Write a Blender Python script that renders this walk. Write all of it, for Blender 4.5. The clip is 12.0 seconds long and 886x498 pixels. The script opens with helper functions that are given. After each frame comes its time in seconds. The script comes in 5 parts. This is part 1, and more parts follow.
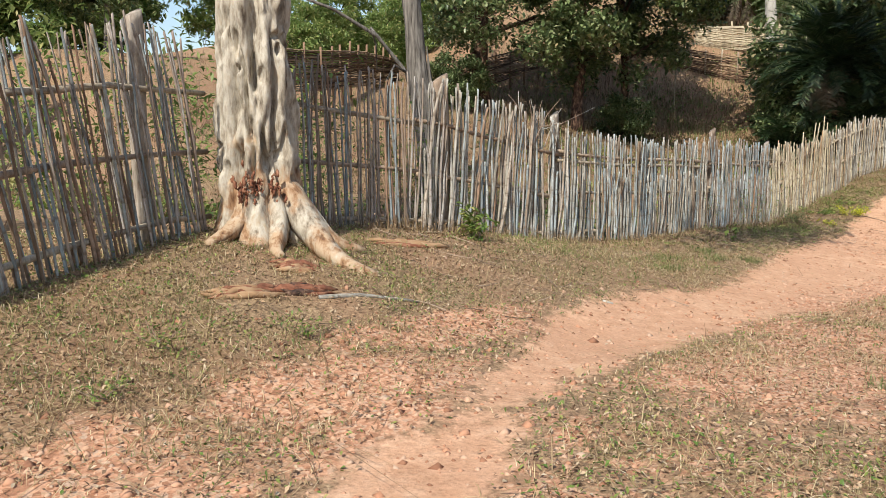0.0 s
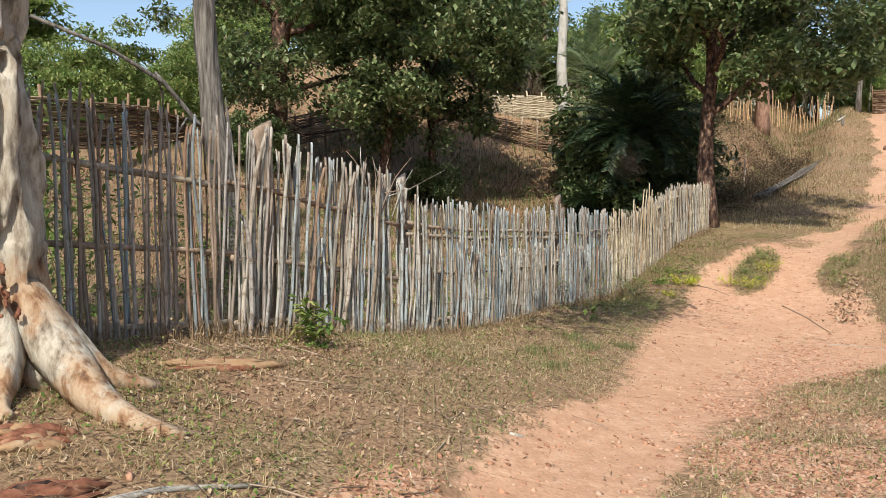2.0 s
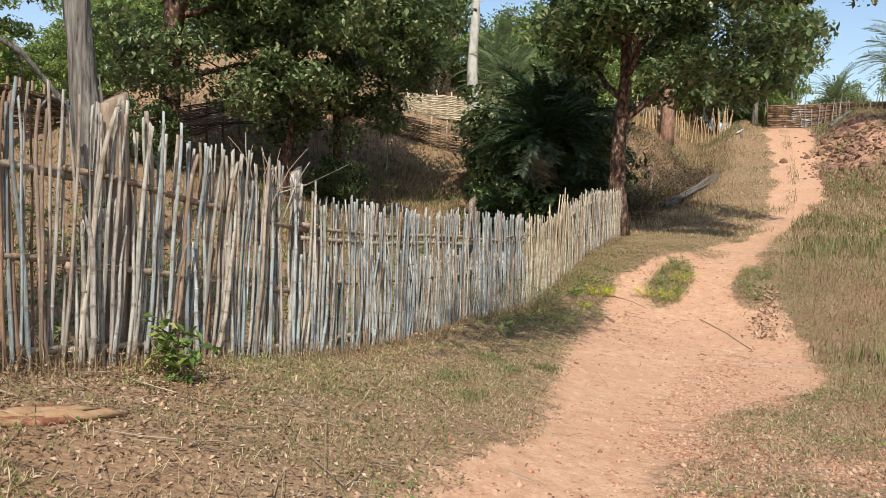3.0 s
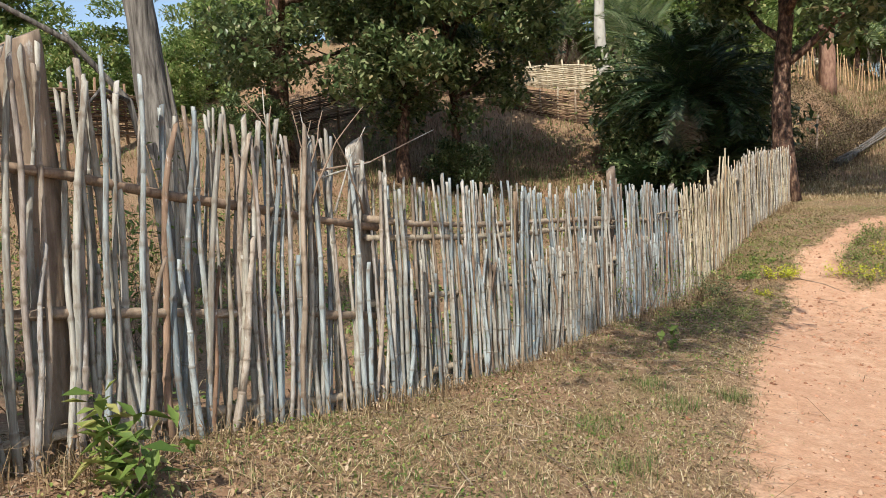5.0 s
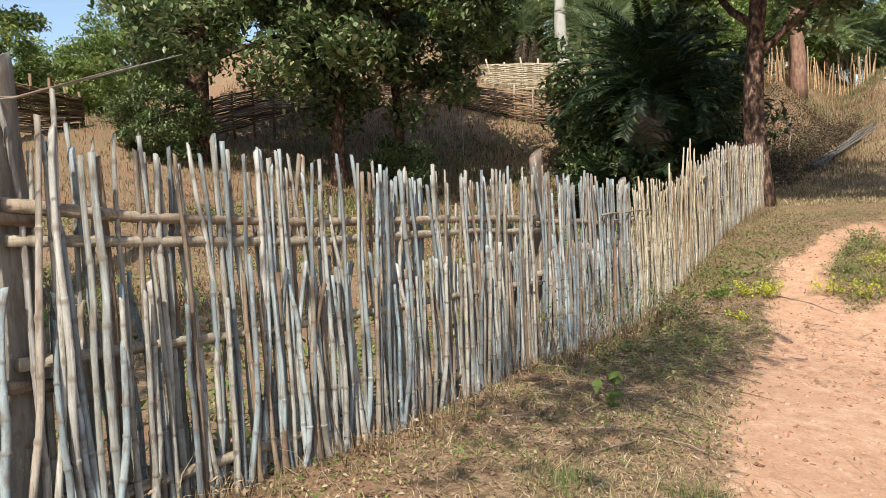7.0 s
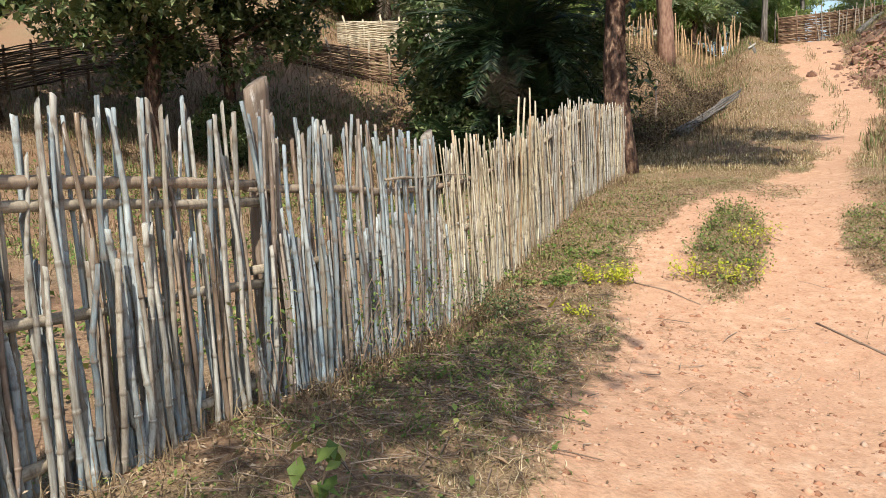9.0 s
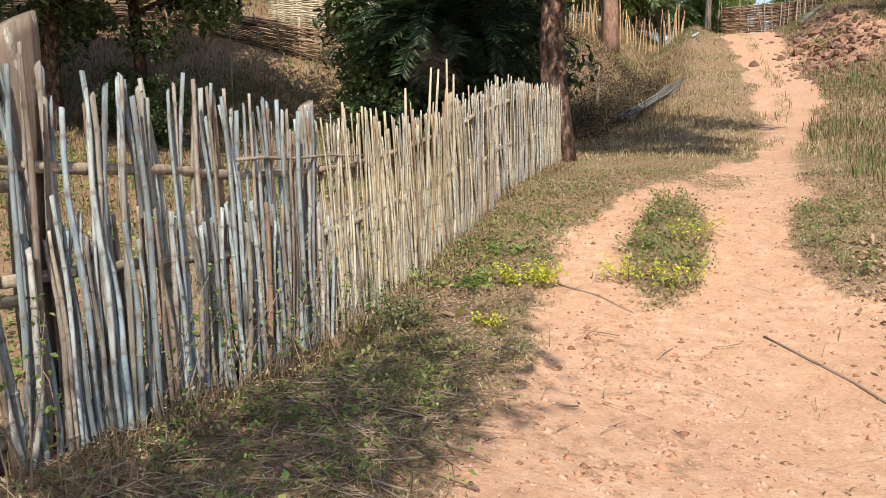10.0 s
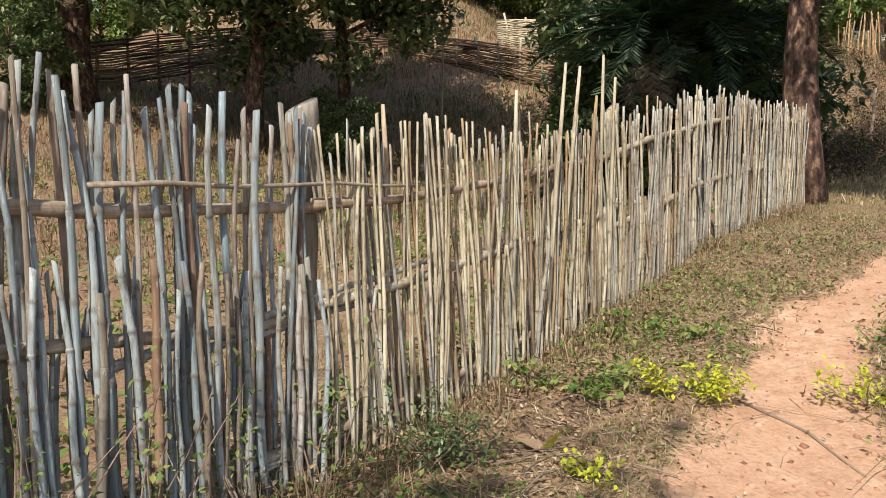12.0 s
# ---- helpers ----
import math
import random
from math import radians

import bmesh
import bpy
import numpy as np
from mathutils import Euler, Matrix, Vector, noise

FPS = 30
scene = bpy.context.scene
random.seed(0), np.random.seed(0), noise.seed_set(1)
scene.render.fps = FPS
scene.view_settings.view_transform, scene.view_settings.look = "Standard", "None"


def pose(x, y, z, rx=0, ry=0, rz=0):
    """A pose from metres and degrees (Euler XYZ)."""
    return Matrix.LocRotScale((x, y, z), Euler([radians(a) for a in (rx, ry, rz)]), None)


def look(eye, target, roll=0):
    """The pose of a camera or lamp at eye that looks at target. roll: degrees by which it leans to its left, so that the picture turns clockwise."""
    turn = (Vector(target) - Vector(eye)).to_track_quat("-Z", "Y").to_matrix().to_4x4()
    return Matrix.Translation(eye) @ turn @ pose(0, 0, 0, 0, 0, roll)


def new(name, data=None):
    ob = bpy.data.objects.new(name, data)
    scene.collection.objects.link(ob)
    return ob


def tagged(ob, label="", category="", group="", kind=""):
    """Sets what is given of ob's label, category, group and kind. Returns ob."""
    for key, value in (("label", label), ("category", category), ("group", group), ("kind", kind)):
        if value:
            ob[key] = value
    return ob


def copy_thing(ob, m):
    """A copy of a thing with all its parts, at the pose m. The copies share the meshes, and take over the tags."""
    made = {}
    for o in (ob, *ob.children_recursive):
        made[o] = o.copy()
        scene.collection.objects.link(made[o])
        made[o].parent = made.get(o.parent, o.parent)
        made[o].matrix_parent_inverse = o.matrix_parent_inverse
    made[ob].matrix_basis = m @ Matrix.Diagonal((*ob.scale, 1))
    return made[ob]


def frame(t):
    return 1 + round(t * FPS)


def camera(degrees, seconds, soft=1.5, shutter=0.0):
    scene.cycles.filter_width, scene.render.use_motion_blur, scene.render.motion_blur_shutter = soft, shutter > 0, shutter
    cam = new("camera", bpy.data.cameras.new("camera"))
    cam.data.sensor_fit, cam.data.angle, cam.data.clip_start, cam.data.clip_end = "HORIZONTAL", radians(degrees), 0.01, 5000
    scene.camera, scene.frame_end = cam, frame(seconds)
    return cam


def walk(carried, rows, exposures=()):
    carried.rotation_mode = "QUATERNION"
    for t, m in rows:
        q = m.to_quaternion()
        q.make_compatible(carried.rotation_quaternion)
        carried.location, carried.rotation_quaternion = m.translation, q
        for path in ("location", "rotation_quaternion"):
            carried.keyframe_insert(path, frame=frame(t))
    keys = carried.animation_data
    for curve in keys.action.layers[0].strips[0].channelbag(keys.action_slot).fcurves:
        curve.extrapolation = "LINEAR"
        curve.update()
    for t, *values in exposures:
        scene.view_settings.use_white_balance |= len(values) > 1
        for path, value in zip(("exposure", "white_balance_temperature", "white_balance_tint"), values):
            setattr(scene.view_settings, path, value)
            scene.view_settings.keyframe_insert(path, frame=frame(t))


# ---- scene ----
cam = camera(58.1, 12.0, soft=0.6)
PATH = [
    (0, (0.356, -0.126, 1.232), (0.274, 1.851, 0.937), -0.7),
    (0.5, (0.157, 0.443, 1.177), (0.264, 2.418, 0.881), -0.6),
    (1, (0.01, 1.108, 1.151), (0.167, 3.08, 0.862), 0.3),
    (1.5, (-0.094, 1.686, 1.212), (0.173, 3.65, 0.943), 0.8),
    (2, (-0.039, 2.232, 1.246), (0.398, 4.179, 1.107), -0.5),
    (2.5, (0.078, 2.844, 1.26), (0.694, 4.742, 1.129), 0.9),
    (2.7, (0.14, 3.082, 1.251), (0.807, 4.962, 1.114), 1.2),
    (4.3, (0.812, 4.711, 1.192), (1.367, 6.628, 1.063), -0.9),
    (4.5, (0.876, 4.964, 1.198), (1.302, 6.912, 1.041), -1.8),
    (5, (1.086, 5.604, 1.146), (1.419, 7.569, 0.978), -3.3),
    (5.5, (1.412, 6.163, 1.082), (1.752, 8.13, 0.963), -3.2),
    (6, (1.712, 6.745, 0.976), (2.07, 8.711, 0.894), -3.0),
    (6.5, (2.08, 7.285, 0.909), (2.465, 9.245, 0.799), -3.8),
    (6.7, (2.186, 7.486, 0.909), (2.572, 9.444, 0.783), -3.4),
    (8.3, (3.372, 9.149, 0.777), (3.934, 11.058, 0.581), -3.2),
    (8.5, (3.546, 9.325, 0.74), (4.142, 11.224, 0.545), -3.0),
    (9, (3.961, 9.778, 0.724), (4.633, 11.647, 0.492), -3.0),
    (9.5, (4.343, 10.218, 0.693), (5.087, 12.056, 0.435), -2.4),
    (10, (4.757, 10.691, 0.653), (5.55, 12.507, 0.38), -1.9),
    (10.5, (5.114, 11.171, 0.617), (5.939, 12.972, 0.339), -0.7),
    (11, (5.531, 11.615, 0.617), (6.315, 13.439, 0.379), 0.0),
    (11.5, (5.878, 12.107, 0.604), (6.469, 14.007, 0.402), 0.3),
    (12, (6.354, 12.51, 0.599), (6.561, 14.491, 0.417), -0.4),
]
walk(cam, [(t, look(eye, target, roll)) for t, eye, target, roll in PATH], exposures=[(0, 0.43), (2.5, .37), (5.5, .42), (7.5, .5), (10.0, .5), (12, 0.4)])

# ---- plan: u runs along the road, v to its left ----
U = Vector((0.67, 0.74)) / 0.9965
V = Vector((-0.74, 0.67)) / 0.9965


def at(u, v, z=None):
    p = U * u + V * v
    return Vector((p.x, p.y, ground(u, v) if z is None else z))


def ease(a, b, x):
    t = np.clip((np.asarray(x, float) - a) / (b - a), 0, 1)
    return t * t * (3 - 2 * t)


def profile(pts):
    """A smooth curve through a few heights along the road."""
    xs = np.array([p[0] for p in pts], float)
    ys = np.array([p[1] for p in pts], float)
    m = np.gradient(ys, xs)

    def f(x):
        x = np.clip(np.asarray(x, float), xs[0], xs[-1])
        k = np.clip(np.searchsorted(xs, x) - 1, 0, len(xs) - 2)
        h = xs[k + 1] - xs[k]
        t = (x - xs[k]) / h
        return ((2 * t**3 - 3 * t**2 + 1) * ys[k] + (t**3 - 2 * t**2 + t) * h * m[k]
                + (3 * t**2 - 2 * t**3) * ys[k + 1] + (t**3 - t**2) * h * m[k + 1])
    return f


road_z = profile([(-30, -.1), (0, -.2), (3, -.2), (6.5, -.52), (13.4, -.97), (16, -.97), (18, -.72), (21.5, -.15), (25, .05),
                  (34, .9), (42, 2.3), (46, 2.9), (56, 5.3), (71, 7.1), (110, 8.5)])
bank_z = profile([(-30, .6), (3.6, .62), (6.5, .62), (9, .42), (13, .42), (16, .27), (18, .18), (22, .1), (27, .05), (110, .05)])
edge_l = profile([(-30, 1.6), (0, 1.3), (2, 2.15), (3.3, 2.7), (4.5, 3.25), (6, 3.65), (9.2, 3.9), (13, 4.6), (15, 4.8), (18, 4.95), (20, 4.9), (22, 4.35),
                  (25, 3.5), (30, 2.6), (38, 2.3), (46, 2.4), (57, 3.0), (71, 3.2), (110, 3)])
edge_r = profile([(-30, 0.6), (0, 0.6), (2, 1.4), (3.3, 2.0), (4.5, 2.4), (6, 2.6), (9, 2.6), (11.5, 2.3), (13, 1.5), (16, 1.6), (18, 1.9), (20, 2.2), (25, 2.3),
                  (30, 1.6), (38, .4), (46, .3), (57, .4), (71, .6), (110, .5)])


def ground(u, v):
    z = road_z(u) + bank_z(u) * ease(2.6, 6.2, v)
    a = 4.2 * ease(34, 47, u)
    hill = -.3 + 4.3 * ease(10, 28, v) + (3.6 * ease(26.5, 35, u) + 1.6 * ease(35.5, 39.5, u)) * ease(0, 1, (v - 7 + a) / 7) + 2.5 * ease(48, 75, u)
    hill = hill - (.95 * ease(26.5, 33, u) + .6 * ease(35.5, 38.5, u)) * (1 - ease(40.5, 46, u)) * ease(10, 12.5, v) * (1 - ease(19, 24, v))
    z = z + (hill - z) * ease(0, 1, (v - 7.5 + .8 * a) / 3.5) * ease(5, 10, u)
    z = z + 1.15 * ease(46, 53, u) * ease(3.2, 5.6, v) * (1 - ease(70, 90, u))
    z = z + 1.3 * ease(.3, -2.5, v) * ease(39, 45, u) * (1 - ease(56, 70, u))
    return z


GRIDS = {}


def value_noise(x, y, seed):
    """Smooth patchy field from 0 to 1."""
    if seed not in GRIDS:
        GRIDS[seed] = np.random.default_rng(seed).uniform(0, 1, (64, 64))
    g = GRIDS[seed]
    xi, yi = np.floor(x).astype(int), np.floor(y).astype(int)
    fx, fy = x - xi, y - yi
    fx, fy = fx * fx * (3 - 2 * fx), fy * fy * (3 - 2 * fy)
    a, b = g[xi % 64, yi % 64], g[(xi + 1) % 64, yi % 64]
    c, d = g[xi % 64, (yi + 1) % 64], g[(xi + 1) % 64, (yi + 1) % 64]
    return (a + (b - a) * fx) * (1 - fy) + (c + (d - c) * fx) * fy


def patchy(u, v, seed):
    u, v = np.asarray(u, float), np.asarray(v, float)
    return .5 * value_noise(u * .9, v * .9, seed) + .3 * value_noise(u * 2.7, v * 2.7, seed + 1) + .2 * value_noise(u * 8, v * 8, seed + 2)


def blob(u, v, cu, cv, ru, rv):
    return 1 - ease(.55, 1.25, np.sqrt(((u - cu) / ru) ** 2 + ((v - cv) / rv) ** 2))


def grass_islands(u, v):
    g = np.maximum(blob(u, v, 19.4, 4.02, 1.9, .42), blob(u, v, 19.7, 2.45, 1.7, .45))
    g = np.maximum(g, .45 * blob(u, v, 22.9, 3.5, 1.2, .5))
    return np.maximum(g, blob(u, v, 27, 3.1, 1.5, .3))


def bare(u, v, soft=.35):
    """How bare and sandy the ground is: the wheel tracks."""
    w = (patchy(u, v, 7) - .5) * (.5 + .7 * ease(24, 40, u))
    b = ease(-soft, soft, edge_l(u) - v + w) * ease(-soft, soft, v - edge_r(u) + w)
    strip = .4 * ease(24, 30, u) * blob(v, 0 * v, (edge_l(u) + edge_r(u)) / 2 + .2, 0, .3, 1) * ease(.42, .55, patchy(u * .7, v * .7, 9))
    return b * (1 - grass_islands(u, v)) * (1 - strip)


def stony(u, v):
    """How red and gravelly the ground is beside the tracks."""
    s = blob(u, v, 2.2, 2.6, 2.4, .95)
    s = np.maximum(s, .7 * blob(u, v, 4.8, 3.55, 2.2, .35))
    s = np.maximum(s, .75 * blob(u, v, 6.5, 1.3, 5.5, 1.4))
    s = np.maximum(s, .9 * blob(u, v, 11, 2.5, 5, .8))
    s = np.maximum(s, .6 * blob(u, v, 15.6, 4.0, 1.6, .9))
    s = s * (.55 + .5 * ease(.38, .6, patchy(u * 1.2, v * 1.2, 27))) * (1 - .8 * bare(u, v) * (1 - ease(5, 8, u)))
    return np.maximum(s, blob(u, v, 49, -1.4, 7, 2.0))


# ---- sky and sun ----
SUN_ELEVATION = radians(47)
shine = (U * math.cos(radians(23)) + V * math.sin(radians(23))).normalized()
shine = Vector((shine.x * math.cos(SUN_ELEVATION), shine.y * math.cos(SUN_ELEVATION), -math.sin(SUN_ELEVATION)))
world = bpy.data.worlds.new("sky")
scene.world = world
world.use_nodes = True
wn = world.node_tree
sky = wn.nodes.new("ShaderNodeTexSky")
sky.sky_type, sky.sun_disc = "NISHITA", False
sky.sun_elevation = SUN_ELEVATION
sky.sun_rotation = math.atan2(-shine.x, -shine.y)
sky.air_density, sky.dust_density, sky.ozone_density = 1.0, 1.5, 1.0
wn.links.new(sky.outputs[0], wn.nodes["Background"].inputs[0])
wn.nodes["Background"].inputs[1].default_value = 0.135
sun = new("sun", bpy.data.lights.new("sun", "SUN"))
sun.data.energy, sun.data.angle, sun.data.color = 4.6, radians(0.6), (1.0, 0.94, 0.84)
sun.rotation_euler = shine.to_track_quat("-Z", "Y").to_euler()


# ---- materials ----
def material(name, rough=.85):
    m = bpy.data.materials.new(name)
    m.use_nodes = True
    n = m.node_tree.nodes
    b = n["Principled BSDF"]
    b.inputs["Roughness"].default_value = rough
    b.inputs["Specular IOR Level"].default_value = .3
    return m, n, m.node_tree.links, b


def noise_node(n, l, scale, detail=6, rough=.6, coord="Object", stretch=None):
    tc = n.new("ShaderNodeTexCoord")
    tex = n.new("ShaderNodeTexNoise")
    tex.inputs["Scale"].default_value = scale
    tex.inputs["Detail"].default_value = detail
    tex.inputs["Roughness"].default_value = rough
    if stretch:
        mp = n.new("ShaderNodeMapping")
        mp.inputs["Scale"].default_value = stretch
        l.new(tc.outputs[coord], mp.inputs[0])
        l.new(mp.outputs[0], tex.inputs[0])
    else:
        l.new(tc.outputs[coord], tex.inputs[0])
    return tex


def ramp(n, l, fac, stops):
    r = n.new("ShaderNodeValToRGB")
    e = r.color_ramp.elements
    while len(e) < len(stops):
        e.new(.5)
    for k, (p, c) in zip(e, stops):
        k.position, k.color = p, (*c, 1)
    l.new(fac, r.inputs[0])
    return r.outputs[0]


def mix(n, l, fac, a, b, how="MIX"):
    m = n.new("ShaderNodeMix")
    m.data_type, m.blend_type = "RGBA", how
    for sock, val in ((m.inputs[0], fac), (m.inputs[6], a), (m.inputs[7], b)):
        if isinstance(val, (int, float)):
            sock.default_value = val
        elif isinstance(val, tuple):
            sock.default_value = (*val, 1)
        else:
            l.new(val, sock)
    return m.outputs[2]


def math_node(n, l, op, a, b):
    m = n.new("ShaderNodeMath")
    m.operation = op
    for sock, val in zip(m.inputs, (a, b)):
        if isinstance(val, (int, float)):
            sock.default_value = val
        else:
            l.new(val, sock)
    return m.outputs[0]


def bump(n, l, b, height, strength, distance):
    k = n.new("ShaderNodeBump")
    k.inputs["Strength"].default_value, k.inputs["Distance"].default_value = strength, distance
    l.new(height, k.inputs["Height"])
    l.new(k.outputs[0], b.inputs["Normal"])


def wood(name, stops, rough=.8, streak=14, grain=(30, 30, 1.2)):
    """Weathered sticks: a tone of their own each, streaks along the grain, dark nodes and stains."""
    m, n, l, b = material(name, rough)
    info = n.new("ShaderNodeObjectInfo")
    own = ramp(n, l, info.outputs["Random"], stops)
    fine = noise_node(n, l, 1.0, 6, .7, stretch=grain)
    tone = mix(n, l, 1.0, own, ramp(n, l, fine.outputs[0], [(.3, (.38, .37, .35)), (.48, (.9, .89, .87)), (.68, (1.3, 1.28, 1.25))]), "MULTIPLY")
    blot = noise_node(n, l, 1.6, 6, .68, coord="Generated", stretch=(2, 2, 9))
    shift = n.new("ShaderNodeVectorMath")
    l.new(blot.inputs[0].links[0].from_socket, shift.inputs[0])
    spread = n.new("ShaderNodeCombineXYZ")
    l.new(math_node(n, l, "MULTIPLY", info.outputs["Random"], 37.0), spread.inputs[2])
    l.new(spread.outputs[0], shift.inputs[1])
    l.new(shift.outputs[0], blot.inputs[0])
    col = mix(n, l, ramp(n, l, blot.outputs[0], [(.49, (0, 0, 0)), (.64, (.65, .65, .65))]), tone, (.15, .1, .065))
    col = mix(n, l, ramp(n, l, blot.outputs[0], [(.28, (.75, .75, .75)), (.4, (0, 0, 0))]), col, (.62, .61, .57))
    ring = n.new("ShaderNodeVertexColor")
    ring.layer_name = "node"
    col = mix(n, l, math_node(n, l, "MULTIPLY", ring.outputs[0], .6), col, (.12, .085, .055))
    l.new(col, b.inputs["Base Color"])
    bump(n, l, b, fine.outputs[0], .7, .006)
    return m


GREY_STICK = wood("grey_weathered_stick", [(0, (0.16, 0.196, 0.212)), (.3, (0.276, 0.33, 0.345)), (.55, (0.394, 0.446, 0.451)), (.75, (0.287, 0.281, 0.245)), (.9, (0.191, 0.128, 0.085)), (1, (0.276, 0.361, 0.409))])
PALE_STICK = wood("pale_weathered_stick", [(0, (0.249, 0.243, 0.216)), (.4, (0.411, 0.405, 0.362)), (.7, (0.324, 0.308, 0.259)), (.88, (0.249, 0.173, 0.108)), (1, (0.519, 0.519, 0.486))])
BEIGE_STICK = wood("straw_coloured_stick", [(0, (0.382, 0.329, 0.223)), (.4, (0.53, 0.477, 0.35)), (.7, (0.403, 0.35, 0.244)), (.9, (0.382, 0.244, 0.127)), (1, (0.572, 0.53, 0.435))])
BROWN_STICK = wood("brown_grey_stick", [(0, (.2, .15, .11)), (.35, (.33, .29, .25)), (.6, (.38, .37, .35)), (.8, (.24, .14, .085)), (1, (.42, .38, .32))])
ORANGE_STICK = wood("orange_dry_stick", [(0, (.45, .27, .13)), (.5, (.52, .36, .2)), (1, (.38, .24, .14))])
POST = wood("old_grey_post", [(0, (.27, .24, .2)), (.5, (.34, .3, .25)), (1, (.25, .17, .11))], grain=(18, 18, 1.5))
RAIL = wood("rail_pole", [(0, (.33, .28, .21)), (.5, (.42, .37, .28)), (1, (.28, .2, .14))])


def soil():
    m, n, l, b = material("red_soil_and_dry_litter", .95)
    a = n.new("ShaderNodeVertexColor")
    a.layer_name = "cover"
    sep = n.new("ShaderNodeSeparateColor")
    l.new(a.outputs[0], sep.inputs[0])
    big = noise_node(n, l, .9, 5, .6)
    mid = noise_node(n, l, 7, 6, .65)
    fine = noise_node(n, l, 34, 9, .78)
    grit = n.new("ShaderNodeTexVoronoi")
    grit.inputs["Scale"].default_value = 38
    tc = n.new("ShaderNodeTexCoord")
    l.new(tc.outputs["Object"], grit.inputs[0])
    sand = ramp(n, l, mid.outputs[0], [(.3, (.37, .205, .12)), (.52, (.47, .285, .178)), (.72, (.55, .37, .25))])
    sand = mix(n, l, ramp(n, l, big.outputs[0], [(.42, (0, 0, 0)), (.62, (.6, .6, .6))]), sand, (.41, .235, .145))
    sand = mix(n, l, .6, sand, ramp(n, l, fine.outputs[0], [(.34, (.55, .5, .45)), (.5, (1, .99, .97)), (.65, (1.25, 1.24, 1.22))]), "MULTIPLY")
    red = ramp(n, l, grit.outputs["Color"], [(.2, (.28, .14, .08)), (.45, (.42, .225, .135)), (.7, (.5, .31, .2)), (.95, (.4, .29, .21))])
    red = mix(n, l, .6, red, ramp(n, l, fine.outputs[0], [(.34, (.42, .38, .36)), (.5, (1.0, .98, .96)), (.65, (1.35, 1.33, 1.3))]), "MULTIPLY")
    litter = ramp(n, l, fine.outputs[0], [(.3, (.04, .027, .017)), (.43, (.14, .092, .052)), (.55, (.29, .2, .115)), (.72, (.5, .38, .24))])
    litter = mix(n, l, ramp(n, l, big.outputs[0], [(.4, (0, 0, 0)), (.65, (.65, .65, .65))]), litter, (.25, .135, .08))

    def keen(ch, off):
        s = math_node(n, l, "ADD", ch, math_node(n, l, "MULTIPLY", math_node(n, l, "SUBTRACT", mid.outputs[0], .5), 1.3))
        return ramp(n, l, math_node(n, l, "ADD", s, off), [(.38, (0, 0, 0)), (.62, (1, 1, 1))])
    col = mix(n, l, keen(sep.outputs[1], 0), litter, red)
    col = mix(n, l, keen(sep.outputs[0], 0), col, sand)
    l.new(col, b.inputs["Base Color"])
    h = math_node(n, l, "ADD", math_node(n, l, "MULTIPLY", fine.outputs[0], .4), math_node(n, l, "MULTIPLY", grit.outputs["Distance"], .3))
    bump(n, l, b, math_node(n, l, "ADD", h, math_node(n, l, "MULTIPLY", mid.outputs[0], .9)), .8, .013)
    return m


SOIL = soil()


def plain(name, stops, scale=12, rough=.85, stretch=None, rel=.01, island=False, detail=6):
    """A surface whose tone wanders between the stops, by noise and, for loose pieces, by piece."""
    m, n, l, b = material(name, rough)
    t = noise_node(n, l, scale, detail, .6, stretch=stretch)
    fac = t.outputs[0]
    if island:
        g = n.new("ShaderNodeNewGeometry")
        fac = math_node(n, l, "ADD", math_node(n, l, "MULTIPLY", g.outputs["Random Per Island"], .75), math_node(n, l, "MULTIPLY", fac, .25))
    l.new(ramp(n, l, fac, stops), b.inputs["Base Color"])
    if rel:
        bump(n, l, b, t.outputs[0], .6, rel)
    return m, n, l, b


def leaf(name, stops, through_light=.25, rough=.5):
    m, n, l, b = material(name, rough)
    g = n.new("ShaderNodeNewGeometry")
    col = ramp(n, l, g.outputs["Random Per Island"], stops)
    l.new(col, b.inputs["Base Color"])
    tr = n.new("ShaderNodeBsdfTranslucent")
    l.new(col, tr.inputs[0])
    sh = n.new("ShaderNodeMixShader")
    sh.inputs[0].default_value = through_light
    l.new(b.outputs[0], sh.inputs[1])
    l.new(tr.outputs[0], sh.inputs[2])
    l.new(sh.outputs[0], n["Material Output"].inputs[0])
    return m


DARK_LEAF = leaf("dark_green_leaf", [(0, (.045, .075, .028)), (.4, (.1, .145, .055)), (.75, (.17, .22, .09)), (.95, (.27, .29, .15)), (1, (.34, .28, .15))], .3, .34)
FRESH_LEAF = leaf("fresh_green_leaf", [(0, (.12, .19, .05)), (.5, (.21, .29, .085)), (.9, (.31, .36, .13)), (1, (.4, .36, .15))], .45)
# dark green leaflets, taken near black: the thicket's shade is in the colour
SHADED_PALM_LEAF = leaf("shaded_palm_leaflet", [(0, (.012, .026, .012)), (.5, (.025, .05, .02)), (.9, (.05, .085, .035)), (1, (.13, .11, .06))], .15, .45)
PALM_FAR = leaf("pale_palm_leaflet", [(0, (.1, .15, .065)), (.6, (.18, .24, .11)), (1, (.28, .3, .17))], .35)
DRY_LEAF = leaf("dry_palm_leaflet", [(0, (.13, .1, .07)), (1, (.28, .23, .17))], .2, .7)
YELLOW_LEAF = leaf("yellow_green_leaf", [(0, (.3, .36, .03)), (.5, (.5, .52, .04)), (1, (.62, .58, .08))], .35)
HERB_LEAF = leaf("herb_leaf", [(0, (.08, .14, .03)), (.5, (.15, .22, .05)), (.85, (.26, .28, .08)), (1, (.38, .34, .14))], .3)
